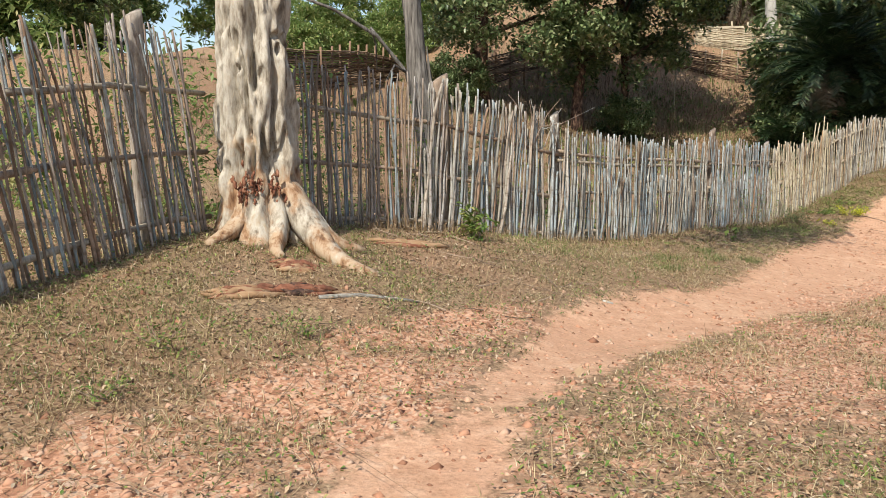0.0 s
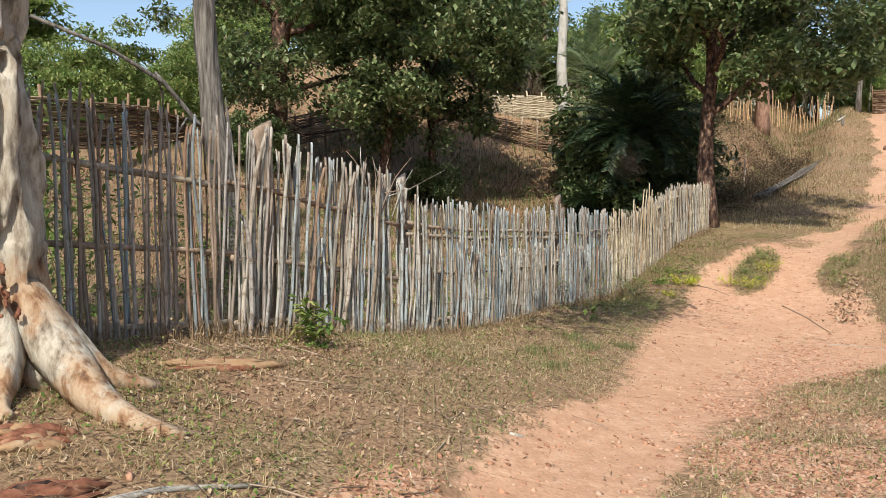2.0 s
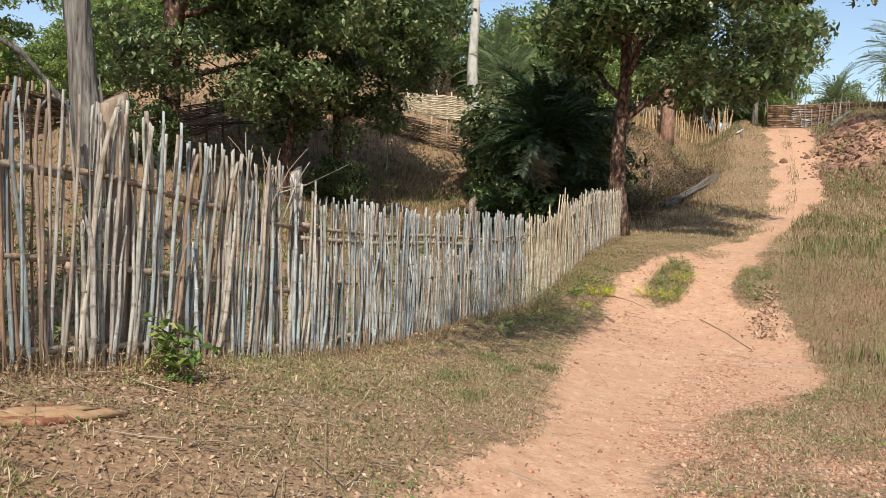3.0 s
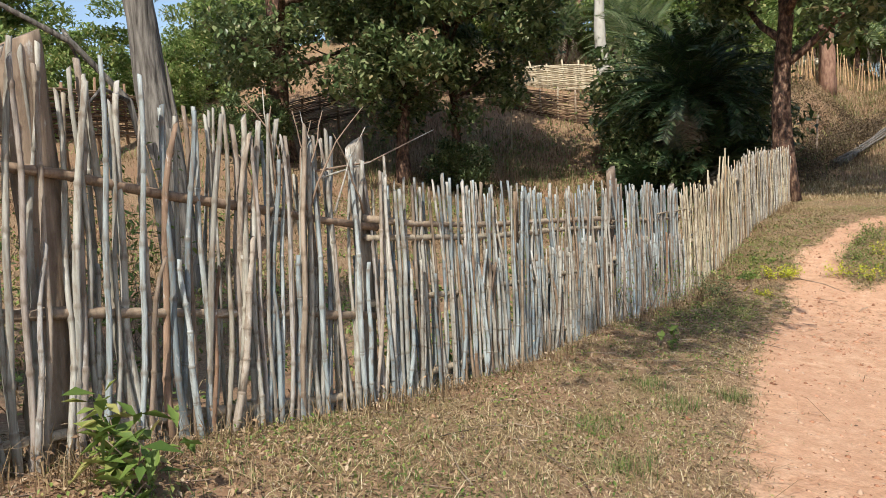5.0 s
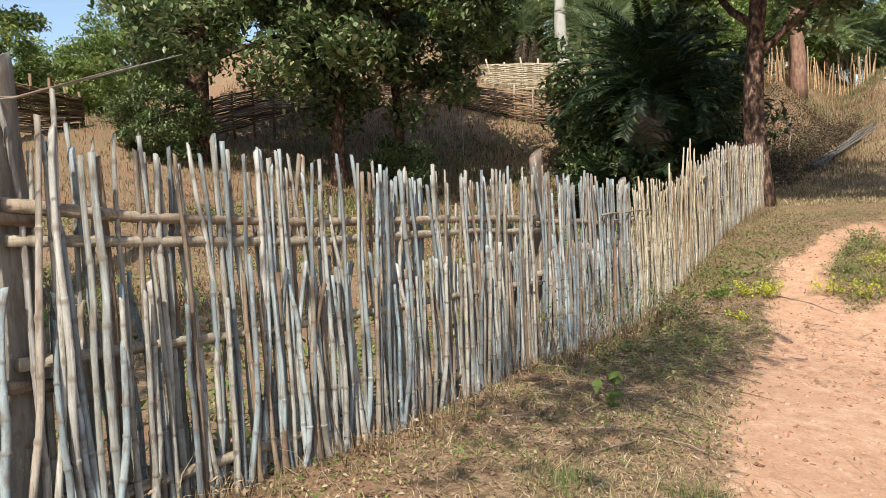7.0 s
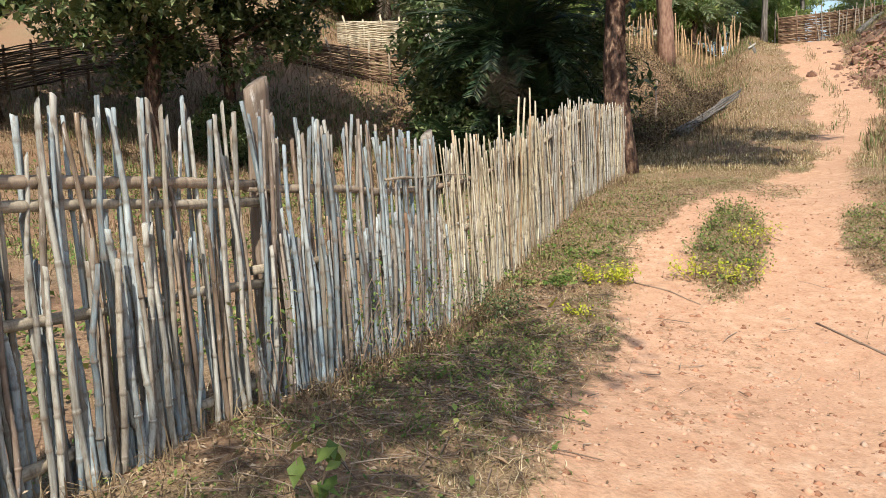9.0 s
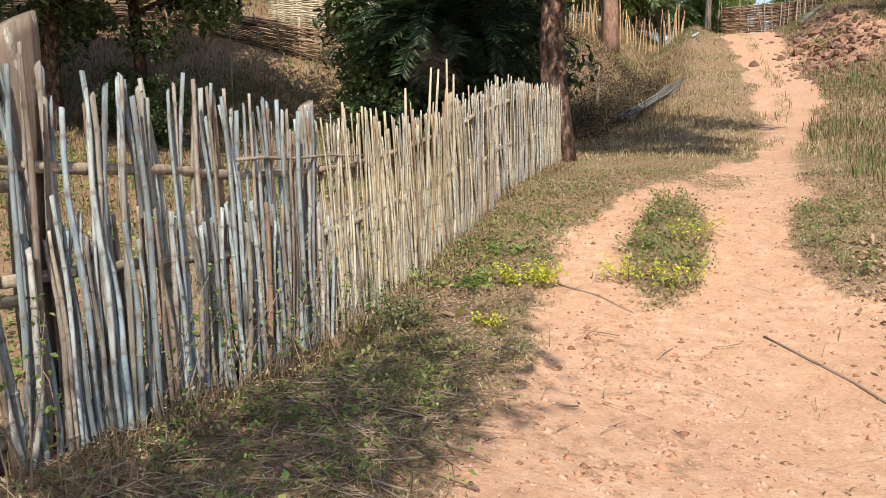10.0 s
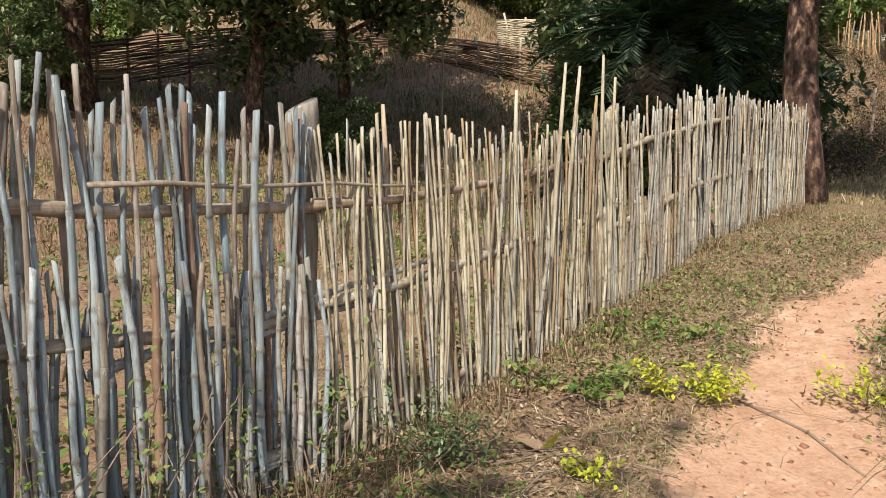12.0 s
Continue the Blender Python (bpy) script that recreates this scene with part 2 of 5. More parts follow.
GRASS = leaf("dry_grass", [(0, (.15, .13, .05)), (.18, (.25, .2, .09)), (.45, (.37, .27, .145)), (.8, (.5, .4, .23)), (1, (.64, .56, .38))], .3, .7)
GREEN_GRASS = leaf("green_grass", [(0, (.07, .12, .03)), (.5, (.14, .19, .055)), (.85, (.24, .25, .1)), (1, (.38, .33, .18))], .3, .6)
# brown dead leaves darkened further: the tree's shade on the bank is in the colour
SHADED_BRAMBLE = leaf("shaded_dead_bramble_leaf", [(0, (.05, .035, .022)), (.6, (.11, .08, .048)), (1, (.2, .15, .09))], .2, .8)
STRAW = leaf("reddish_dead_grass", [(0, (.13, .085, .05)), (.5, (.24, .165, .09)), (1, (.38, .29, .17))], .25, .8)


def bark(name, stops, scale, stretch, rel):
    return plain(name, stops, scale, .9, stretch, rel)[0]


CREAM_BARK = bark("cream_fluted_bark", [(.27, (.06, .042, .03)), (.37, (.24, .185, .125)), (.46, (.42, .37, .285)), (.55, (.37, .31, .22)), (.62, (.25, .145, .08)), (.72, (.42, .28, .15))], 9, (1.8, 1.8, .5), .1)
def fluted_bark():
    """Grey-cream living bark, worn to orange wood near the foot."""
    m, n, l, b = material("cream_fluted_bark_worn_orange", .88)
    grain = noise_node(n, l, 9, 7, .65, stretch=(1.6, 1.6, .45))
    blot = noise_node(n, l, 3.2, 5, .6)
    upper = ramp(n, l, grain.outputs[0], [(.3, (.07, .05, .035)), (.42, (.26, .22, .165)), (.55, (.45, .41, .335)), (.7, (.36, .29, .2))])
    lower = ramp(n, l, grain.outputs[0], [(.3, (.09, .04, .02)), (.43, (.26, .15, .08)), (.56, (.4, .3, .2)), (.72, (.36, .25, .15))])
    tc = n.new("ShaderNodeTexCoord")
    sep = n.new("ShaderNodeSeparateXYZ")
    l.new(tc.outputs["Object"], sep.inputs[0])
    edge = math_node(n, l, "ADD", math_node(n, l, "MULTIPLY", sep.outputs[2], .42), math_node(n, l, "MULTIPLY", math_node(n, l, "SUBTRACT", blot.outputs[0], .5), 2.4))
    l.new(mix(n, l, ramp(n, l, edge, [(.02, (0, 0, 0)), (.26, (1, 1, 1))]), lower, upper), b.inputs["Base Color"])
    bump(n, l, b, grain.outputs[0], .7, .03)
    return m


TRUNK_BARK = fluted_bark()
DARK_BARK = bark("dark_flaking_bark", [(.38, (.025, .016, .012)), (.48, (.075, .042, .03)), (.56, (.13, .075, .05)), (.66, (.3, .2, .135))], 11, (1, 1, .5), .08)
GREY_BARK = bark("bare_grey_wood", [(.34, (.045, .038, .032)), (.48, (.12, .108, .093)), (.64, (.21, .19, .165))], 7, (2.5, 2.5, .2), .05)
RED_BARK = bark("reddish_bark", [(.3, (.12, .065, .045)), (.5, (.22, .125, .085)), (.75, (.34, .22, .15))], 10, (1, 1, .3), .03)
PALE_BARK = bark("pale_smooth_bark", [(.3, (.26, .245, .21)), (.5, (.4, .38, .33)), (.75, (.5, .48, .43))], 4, (1, 1, .5), .01)
ROT = bark("crumbling_red_wood", [(.3, (.09, .035, .02)), (.5, (.2, .08, .045)), (.75, (.36, .2, .12))], 14, (1, 1, .5), .03)
ROOTWOOD = bark("orange_brown_root", [(.3, (0.204, 0.116, 0.0612)), (.5, (0.306, 0.19, 0.102)), (.75, (0.374, 0.272, 0.17))], 8, (1, 1, .6), .02)
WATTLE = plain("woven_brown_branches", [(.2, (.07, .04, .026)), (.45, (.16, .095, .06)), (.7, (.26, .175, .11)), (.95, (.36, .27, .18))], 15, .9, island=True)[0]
# lighter copy of WATTLE: the sun on the upper fence is in its colour
SUNLIT_WATTLE = plain("woven_sunlit_branches", [(.2, (.3, .24, .16)), (.5, (.45, .38, .26)), (.9, (.55, .48, .35))], 15, .9, island=True)[0]
STONE = plain("red_laterite_stone", [(.15, (.2, .095, .055)), (.4, (.38, .195, .115)), (.65, (.47, .285, .185)), (.9, (.4, .29, .21))], 20, .95, island=True)[0]
TWIG = plain("dry_twig", [(.2, (.12, .085, .06)), (.6, (.25, .18, .13)), (.95, (.42, .34, .25))], 20, .9, island=True)[0]
DEAD_LEAF = plain("fallen_dry_leaf", [(.1, (.09, .055, .035)), (.4, (.24, .155, .09)), (.7, (.36, .25, .15)), (.9, (.42, .35, .25))], 20, .8, island=True, rel=0)[0]
THATCH = plain("pale_straw_panel", [(.3, (.5, .44, .32)), (.5, (.66, .6, .47)), (.75, (.74, .7, .58))], 6, .9, (1, 1, 14))[0]
STEEL = plain("galvanised_steel", [(.3, (.4, .42, .43)), (.7, (.55, .57, .58))], 8, .5, rel=0)[0]


# ---- building helpers ----
def mesh(name, verts, faces, mat, smooth=False):
    me = bpy.data.meshes.new(name)
    me.from_pydata([tuple(v) for v in verts], [], [tuple(f) for f in faces])
    if smooth:
        me.shade_smooth()
    me.materials.append(mat)
    me.update()
    return me


def part(name, me, parent=None, label="", m=None):
    ob = new(name, me)
    if parent is not None:
        ob.parent = parent
    if m is not None:
        ob.matrix_basis = m
    return tagged(ob, label)


def thing(name, place, label, category, group="", kind=""):
    ob = new(name)
    ob.location = place
    ob.empty_display_size = .2
    return tagged(ob, label, category, group, kind)


class Soup:
    """Verts and faces of many small pieces, gathered into one mesh."""

    def __init__(self):
        self.v, self.f = [], []

    def tube(self, path, radii, sides=6, cap=True, lump=0.0, seed=0):
        base = len(self.v)
        path = [Vector(p) for p in path]
        side = None
        for i, p in enumerate(path):
            d = (path[min(i + 1, len(path) - 1)] - path[max(i - 1, 0)])
            d = d.normalized() if d.length > 1e-6 else Vector((0, 0, 1))
            if side is None:
                side = d.orthogonal().normalized()
            side = (side - d * side.dot(d)).normalized()
            other = d.cross(side)
            for k in range(sides):
                a = 2 * math.pi * k / sides
                r = radii[i]
                if lump:
                    r *= 1 + lump * noise.noise(Vector((3 * math.cos(a) + seed, 3 * math.sin(a), p.length * 1.5)))
                self.v.append(p + (side * math.cos(a) + other * math.sin(a)) * r)
        for i in range(len(path) - 1):
            for k in range(sides):
                a, b = base + i * sides + k, base + i * sides + (k + 1) % sides
                self.f.append((a, b, b + sides, a + sides))
        if cap:
            self.f.append(tuple(base + k for k in reversed(range(sides))))
            self.f.append(tuple(base + (len(path) - 1) * sides + k for k in range(sides)))

    def add(self, verts, faces):
        base = len(self.v)
        self.v.extend(verts)
        self.f.extend([tuple(base + i for i in f) for f in faces])

    def mesh(self, name, mat, smooth=True):
        return mesh(name, self.v, self.f, mat, smooth)


def leaves_mesh(name, centres, size, mat, rng, droop=.3, slim=.5, spread=.35):
    """Many leaves, each one folded along its midrib."""
    c = np.asarray(centres, float)
    k = len(c)
    a = rng.uniform(0, 2 * np.pi, k)
    tilt = rng.normal(-droop, .55, k)
    d = np.stack([np.cos(a) * np.cos(tilt), np.sin(a) * np.cos(tilt), np.sin(tilt)], 1)
    w = np.stack([-np.sin(a), np.cos(a), rng.normal(0, spread, k)], 1)
    w /= np.linalg.norm(w, axis=1)[:, None]
    up = np.cross(d, w)
    s = (size * rng.uniform(.6, 1.35, k))[:, None]
    v0 = c - d * s * .5
    v1 = c + w * s * slim * .5 + up * s * .08
    v2 = c + d * s * .5 - np.array([0, 0, 1]) * s * .08
    v3 = c - w * s * slim * .5 + up * s * .08
    verts = np.stack([v0, v1, v2, v3], 1).reshape(-1, 3)
    i = np.arange(k)[:, None] * 4
    faces = np.concatenate([i + [0, 1, 2], i + [0, 2, 3]], 0)
    me = bpy.data.meshes.new(name)
    me.vertices.add(len(verts))
    me.vertices.foreach_set("co", verts.ravel())
    me.loops.add(faces.size)
    me.loops.foreach_set("vertex_index", faces.ravel().astype(np.int32))
    me.polygons.add(len(faces))
    me.polygons.foreach_set("loop_start", np.arange(0, faces.size, 3, dtype=np.int32))
    me.materials.append(mat)
    me.update(calc_edges=True)
    return me


def blades_mesh(name, roots, heights, widths, mat, rng, lean=.5):
    """Grass blades, two bent pieces each."""
    p = np.asarray(roots, float)
    k = len(p)
    a = rng.uniform(0, 2 * np.pi, k)
    d = np.stack([np.cos(a), np.sin(a), 0 * a], 1)
    w = np.stack([-np.sin(a), np.cos(a), 0 * a], 1) * widths[:, None]
    t = np.abs(rng.normal(0, lean, k))[:, None]
    z = np.array([0, 0, 1.0])
    h = heights[:, None]
    mid = p + z * h * .55 + d * h * t * .35
    tip = p + z * h * np.maximum(.15, 1 - .35 * t) + d * h * t
    verts = np.stack([p - w * .5, p + w * .5, mid + w * .4, mid - w * .4, tip], 1).reshape(-1, 3)
    i = np.arange(k)[:, None] * 5
    tri = np.concatenate([i + [0, 1, 2], i + [0, 2, 3], i + [3, 2, 4]], 1).reshape(-1, 3)
    me = bpy.data.meshes.new(name)
    me.vertices.add(len(verts))
    me.vertices.foreach_set("co", verts.ravel())
    me.loops.add(tri.size)
    me.loops.foreach_set("vertex_index", tri.ravel().astype(np.int32))
    me.polygons.add(len(tri))
    me.polygons.foreach_set("loop_start", np.arange(0, tri.size, 3, dtype=np.int32))
    me.materials.append(mat)
    me.update(calc_edges=True)
    return me


def xy(u, v):
    u, v = np.asarray(u, float), np.asarray(v, float)
    return U.x * u + V.x * v, U.y * u + V.y * v


# ---- ground: one sheet to the horizon ----
def relief(u, v):
    """Small lumps of the soil."""
    x, y = xy(u, v)
    r = .02 * np.sin(2.1 * x + 1.3 * np.sin(1.7 * y)) * np.sin(1.9 * y + .7) + .012 * np.sin(5.3 * x + 2 * np.sin(3.1 * y)) * np.sin(4.7 * y)
    r = r + .006 * np.sin(13 * x + 3 * np.sin(9 * y)) * np.sin(11 * y + 2 * np.sin(7 * x))
    r = r + .5 * (patchy(u * 1.4, v * 1.4, 17) - .5) * blob(u, v, 49, -1.6, 8, 2.4)
    return r * (1 - .6 * bare(u, v)) - .035 * bare(u, v)


def soil_z(u, v):
    return ground(u, v) + relief(u, v)


def build_ground():
    us = np.concatenate([[-600, -300, -120, -60, -35, -22, -14], np.arange(-9, 0, .4), np.arange(0, 29, .09), np.arange(29, 60, .3), np.arange(60, 112, 1.5), [120, 140, 180, 260, 400, 700]])
    vs = np.concatenate([[-600, -300, -150, -80, -45, -28, -18, -12], np.arange(-9, -2, .35), np.arange(-2, 7.5, .09), np.arange(7.5, 34, .45), [36, 40, 46, 55, 80, 120, 200, 350, 600]])
    uu, vv = np.meshgrid(us, vs, indexing="ij")
    x, y = xy(uu, vv)
    z = soil_z(uu, vv)
    verts = np.stack([x, y, z], -1).reshape(-1, 3)
    nu, nv = len(us), len(vs)
    i = (np.arange(nu - 1)[:, None] * nv + np.arange(nv - 1)[None, :]).reshape(-1)
    faces = np.stack([i, i + nv, i + nv + 1, i + 1], 1)
    me = mesh("ground", verts.tolist(), faces.tolist(), SOIL, True)
    attr = me.color_attributes.new("cover", "FLOAT_COLOR", "POINT")
    col = np.stack([bare(uu, vv) * (1 - .75 * stony(uu, vv)), stony(uu, vv), 0 * uu, 0 * uu + 1], -1).reshape(-1)
    attr.data.foreach_set("color", col)
    ob = new("ground", me)
    tagged(ob, "red sandy track with dry grass verges and hillside", "ground", kind="structure")


build_ground()


# ---- stick fences ----
RNG = random.Random(5)


def stick_mesh(seed, mat, thick=.019, bend=.04, nodes=6):
    """A thin bamboo-like pole one metre high: crooked, tapered, ringed at its nodes, cut aslant."""
    r = random.Random(seed)
    s = Soup()
    px, py = r.uniform(0, 6), r.uniform(0, 6)
    ax, ay = r.uniform(.4, 1) * bend, r.uniform(.2, .6) * bend
    rings = [(i / 8, 1.0) for i in range(9)]
    gap = 1 / nodes
    for k in range(nodes):
        z = gap * (k + r.uniform(.3, .7))
        f = r.uniform(1.12, 1.28)
        rings += [(z - .009, 1.0), (z, f), (z + .006, f * .97), (z + .014, .95)]
    rings = sorted(q for q in rings if 0 <= q[0] <= 1)
    kink = [(gap * (k + .5), r.gauss(0, .12) * bend) for k in range(nodes)]
    path, rad = [], []
    for t, f in rings:
        jog = sum(d * math.tanh((t - z) * 14) for z, d in kink)
        path.append((ax * (math.sin(px + 3.4 * t) - math.sin(px)) + .3 * ax * math.sin(px + 10 * t) + jog, ay * (math.sin(py + 4 * t) - math.sin(py)), t))
        rad.append(thick * (1.12 - .36 * t) * f * r.uniform(.96, 1.04))
    s.tube(path, rad, 7, True)
    slant, turn = r.uniform(-.05, .05), r.uniform(0, 6)
    for v in s.v[-7:]:
        v.z += slant * math.cos(turn + 60 * v.x) * .6
    me = s.mesh("stick", mat, True)
    ring = me.color_attributes.new("node", "FLOAT_COLOR", "POINT")
    for i, (t, f) in enumerate(rings):
        d = 1.0 if f > 1.05 else .45 if f < 1 else 0.0
        for k in range(7):
            ring.data[i * 7 + k].color = (d, d, d, 1)
    return me


def fence(label, ends, mats, tops, spacing, rails, posts, seed, lean=(0, 0), short=0.0, thick=.019, rail_mat=None, group="", splay=.018, bend=.035, ragged=.045, low_top=.92):
    """A run of upright sticks tied to rails and posts between two plan points."""
    r = random.Random(seed)
    (u0, v0), (u1, v1) = ends
    length = math.hypot(u1 - u0, v1 - v0)
    f = thing("stick_fence", at(u0, v0), label, "fence", group)
    base = f.location.copy()
    along = (at(u1, v1, 0) - at(u0, v0, 0)).normalized()
    turn = math.atan2(along.y, along.x)
    kinds = [stick_mesh(seed * 50 + k, mats[k % len(mats)], thick * r.uniform(.82, 1.15), bend) for k in range(16)]
    count = int(length / spacing)

    def stick(t, high, low=0.0, off=0.0):
        u, v = u0 + (u1 - u0) * t, v0 + (v1 - v0) * t
        p = at(u, v)
        p.z = float(soil_z(u, v)) - .05 + low
        q = Matrix.Translation(p - base + Vector((-along.y, along.x, 0)) * off)
        tip = Euler((r.gauss(lean[1], .02), r.gauss(lean[0], splay), 0))
        fat = r.uniform(.72, 1.2)
        m = q @ Matrix.Rotation(turn, 4, "Z") @ tip.to_matrix().to_4x4() @ Matrix.Rotation(r.choice((0, math.pi)), 4, "Z") @ Matrix.Diagonal((fat, fat, high + .05 - low, 1))
        part("stick", r.choice(kinds), f, m=m)

    for i in range(count):
        t = (i + .5 + r.uniform(-.17, .17)) / count
        stick(t, tops(t) + r.gauss(0, ragged) - (.14 if r.random() < .06 else 0), 0, r.choice((-.03, -.024, .03)))
        if r.random() < short:
            stick(min(1, t + r.uniform(.4, .6) / count), low_top + r.gauss(0, .05), 0, r.choice((-.055, -.045, .04)))
    for h, bow in rails:
        s = Soup()
        pts, rad = [], []
        n = max(4, int(length / .5))
        for i in range(n + 1):
            t = -.02 + 1.04 * i / n
            u, v = u0 + (u1 - u0) * t, v0 + (v1 - v0) * t
            p = at(u, v) - base
            pts.append(p + Vector((0, 0, h + bow * math.sin(3 * t + h) + r.gauss(0, .008))) + Vector((-along.y, along.x, 0)) * .005)
            rad.append(r.uniform(.021, .029))
        s.tube(pts, rad, 7)
        part("rail", s.mesh("rail", rail_mat or RAIL), f)
    for t, high, wide, tone in posts:
        s = Soup()
        u, v = u0 + (u1 - u0) * t, v0 + (v1 - v0) * t
        p = at(u, v) - base + Vector((-along.y, along.x, 0)) * .075
        hs = [-.15, .2, .6, 1.0, high * .85, high - .06, high]
        s.tube([p + Vector((along.x * .02 * math.sin(3 * h + seed), along.y * .02 * math.sin(3 * h + seed), h)) for h in hs], [wide, wide * .97, wide * .9, wide * .95, wide * .9, wide * .95, wide * .9], 10, True, .22, seed)
        for w in s.v:
            d = w - p
            across = Vector((-along.y, along.x, 0))
            off, run = d.dot(across), d.dot(along)
            w -= across * off * .6
            if d.z > high - .09:
                w.z += .45 * run
        part("post", s.mesh("post", tone), f)
    return f


def level(a, b, wave=.03, beat=9.0):
    return lambda t: a + (b - a) * t + wave * math.sin(beat * t)


old = "old stick fence"
fence("leaning fence of brown weathered sticks beside the big tree", ((0.62, 4.42), (3.62, 5.95)), [BROWN_STICK, GREY_STICK, BROWN_STICK, GREY_STICK], level(1.62, 1.66), .036,
      [(1.2, .01), (.7, .01), (.14, .01)], [(.79, 1.76, .1, POST)], 3, lean=(-.2, .02), thick=.0118, group=old, splay=.014)
fence("dark brown and grey stick fence behind the big tree", ((4.35, 6.3), (6.35, 6.12)), [BROWN_STICK, GREY_STICK, BROWN_STICK], level(1.68, 1.62), .033,
      [(1.2, .01), (.66, .01), (.1, .0)], [(.02, 1.75, .08, POST)], 4, thick=.0132, group=old, splay=.012)
fence("stick fence of pale weathered poles with bleached heads", ((6.35, 6.1), (9.0, 6.12)), [PALE_STICK, PALE_STICK, GREY_STICK, PALE_STICK, BROWN_STICK], level(1.66, 1.6), .036,
      [(1.2, .015), (.62, .01), (.11, 0)], [(.165, 1.78, .12, POST), (.99, 1.74, .1, POST)], 5, lean=(.055, 0), short=.2, thick=.016, group=old, bend=.05)
fence("long fence of blue-grey weathered bamboo poles", ((9.02, 6.12), (13.38, 6.13)), [GREY_STICK, PALE_STICK, GREY_STICK, GREY_STICK, PALE_STICK], level(1.52, 1.5, .02, 6), .036,
      [(1.21, .02), (1.11, .015), (.68, .03), (.14, .01)], [], 6, short=.95, thick=.0142, splay=.012, bend=.045, group=old, ragged=.035, low_top=.93)
fence("blue-grey bamboo fence with a lower layer of short poles", ((13.4, 6.13), (15.95, 6.14)), [GREY_STICK, GREY_STICK, GREY_STICK, BROWN_STICK], level(1.52, 1.57, .02, 5), .035,
      [(1.17, .01), (.72, .02), (.14, .01)], [(.075, 1.74, .11, BROWN_STICK), (.995, 1.6, .1, POST)], 16, short=.95, thick=.015, splay=.018, bend=.035, group=old, ragged=.045, low_top=.95)
fence("fence of thin straw-coloured sticks with a few long canes", ((15.98, 6.12), (19.2, 6.15)), [BEIGE_STICK, BEIGE_STICK, PALE_STICK], level(1.47, 1.36, .03, 8), .0235,
      [(1.16, .01), (.75, .01), (.17, 0)], [(.995, 1.5, .09, BEIGE_STICK)], 7, short=.2, thick=.0105, lean=(-.05, 0), group=old, splay=.02, low_top=.8)
fence("fence of pale dry sticks ending at the dark-barked tree", ((19.22, 6.15), (25.2, 6.15)), [PALE_STICK, PALE_STICK, BEIGE_STICK], level(1.4, 1.33, .03, 6), .031,
      [(1.16, .01), (.6, .01)], [(.99, 1.3, .13, ROOTWOOD)], 8, short=.2, thick=.012, group=old, low_top=.75)


# ---- trees ----
def limb_path(start, heading, length, n, wander, r, rise=.0):
    p, d = Vector(start), Vector(heading).normalized()
    out = [p.copy()]
    for _ in range(n):
        d = (d + Vector((r.gauss(0, wander), r.gauss(0, wander), r.gauss(0, wander * .6) + rise))).normalized()
        p = p + d * length / n
        out.append(p.copy())
    return out


def tree(name, place, label, high, trunk_r, crown, leaf_mat, bark_mat, seed, leaves=9000, leaf_size=.2, lean=(0, 0), limbs=9, first=.35, clumps=70, slim=.5, clump_r=.6, shift=(0, 0)):
    """crown: centre height, radius across, half height. A tapered trunk, limbs into the crown, and leaf clumps round the limb ends with gaps between."""
    r = random.Random(seed)
    rng = np.random.default_rng(seed)
    t = thing(name, place, label, "tree")
    s = Soup()
    n = 9
    path = [Vector((lean[0] * i / n * high + .06 * math.sin(i * 1.3 + seed), lean[1] * i / n * high + .05 * math.cos(i * 1.7 + seed), -.2 + (high + .2) * i / n)) for i in range(n + 1)]
    s.tube(path, [trunk_r * (1.35 if i == 0 else 1 - .75 * i / n) for i in range(n + 1)], 14, True, .3, seed)
    part("trunk", s.mesh("trunk", bark_mat), t)
    cz, cr, ch = crown
    cen = Vector((lean[0] * high * .8 + shift[0], lean[1] * high * .8 + shift[1], cz))
    ends = []
    for k in range(limbs):
        h = first + (1 - first) * (k + .5) / limbs * .9
        i = h * n
        a, b = path[int(i)], path[min(n, int(i) + 1)]
        start = a.lerp(b, i - int(i))
        ang = k * 2.4 + r.uniform(-.4, .4)
        lp = limb_path(start, (math.cos(ang), math.sin(ang), r.uniform(.1, .7)), cr * r.uniform(.65, 1.0), 7, .16, r, .03)
        ls = Soup()
        ls.tube(lp, [trunk_r * .42 * (1 - .85 * j / 7) for j in range(8)], 7, True, .2, seed)
        part("limb", ls.mesh("limb", bark_mat), t)
        ends += lp[3:]
    cl = []
    for k in range(clumps):
        if r.random() < .5:
            c = r.choice(ends) + Vector((r.gauss(0, .4), r.gauss(0, .4), r.gauss(0, .35)))
        else:
            q = Vector((r.gauss(0, 1), r.gauss(0, 1), r.gauss(0, 1))).normalized() * r.uniform(.45, 1.05) ** .7
            c = cen + Vector((q.x * cr, q.y * cr, q.z * ch))
        cl.append((c, r.uniform(.55, 1.2) * clump_r))
    pick = rng.integers(0, len(cl), leaves)
    c = np.array([list(cl[i][0]) for i in range(len(cl))])[pick]
    rad = np.array([cl[i][1] for i in range(len(cl))])[pick][:, None]
    off = rng.normal(0, 1, (leaves, 3))
    off /= np.linalg.norm(off, axis=1)[:, None]
    off *= rng.uniform(.35, 1.1, (leaves, 1))
    pts = c + off * rad * np.array([1, 1, .7])
    part("crown", leaves_mesh("crown", pts, leaf_size, leaf_mat, rng, slim=slim), t)
    return t


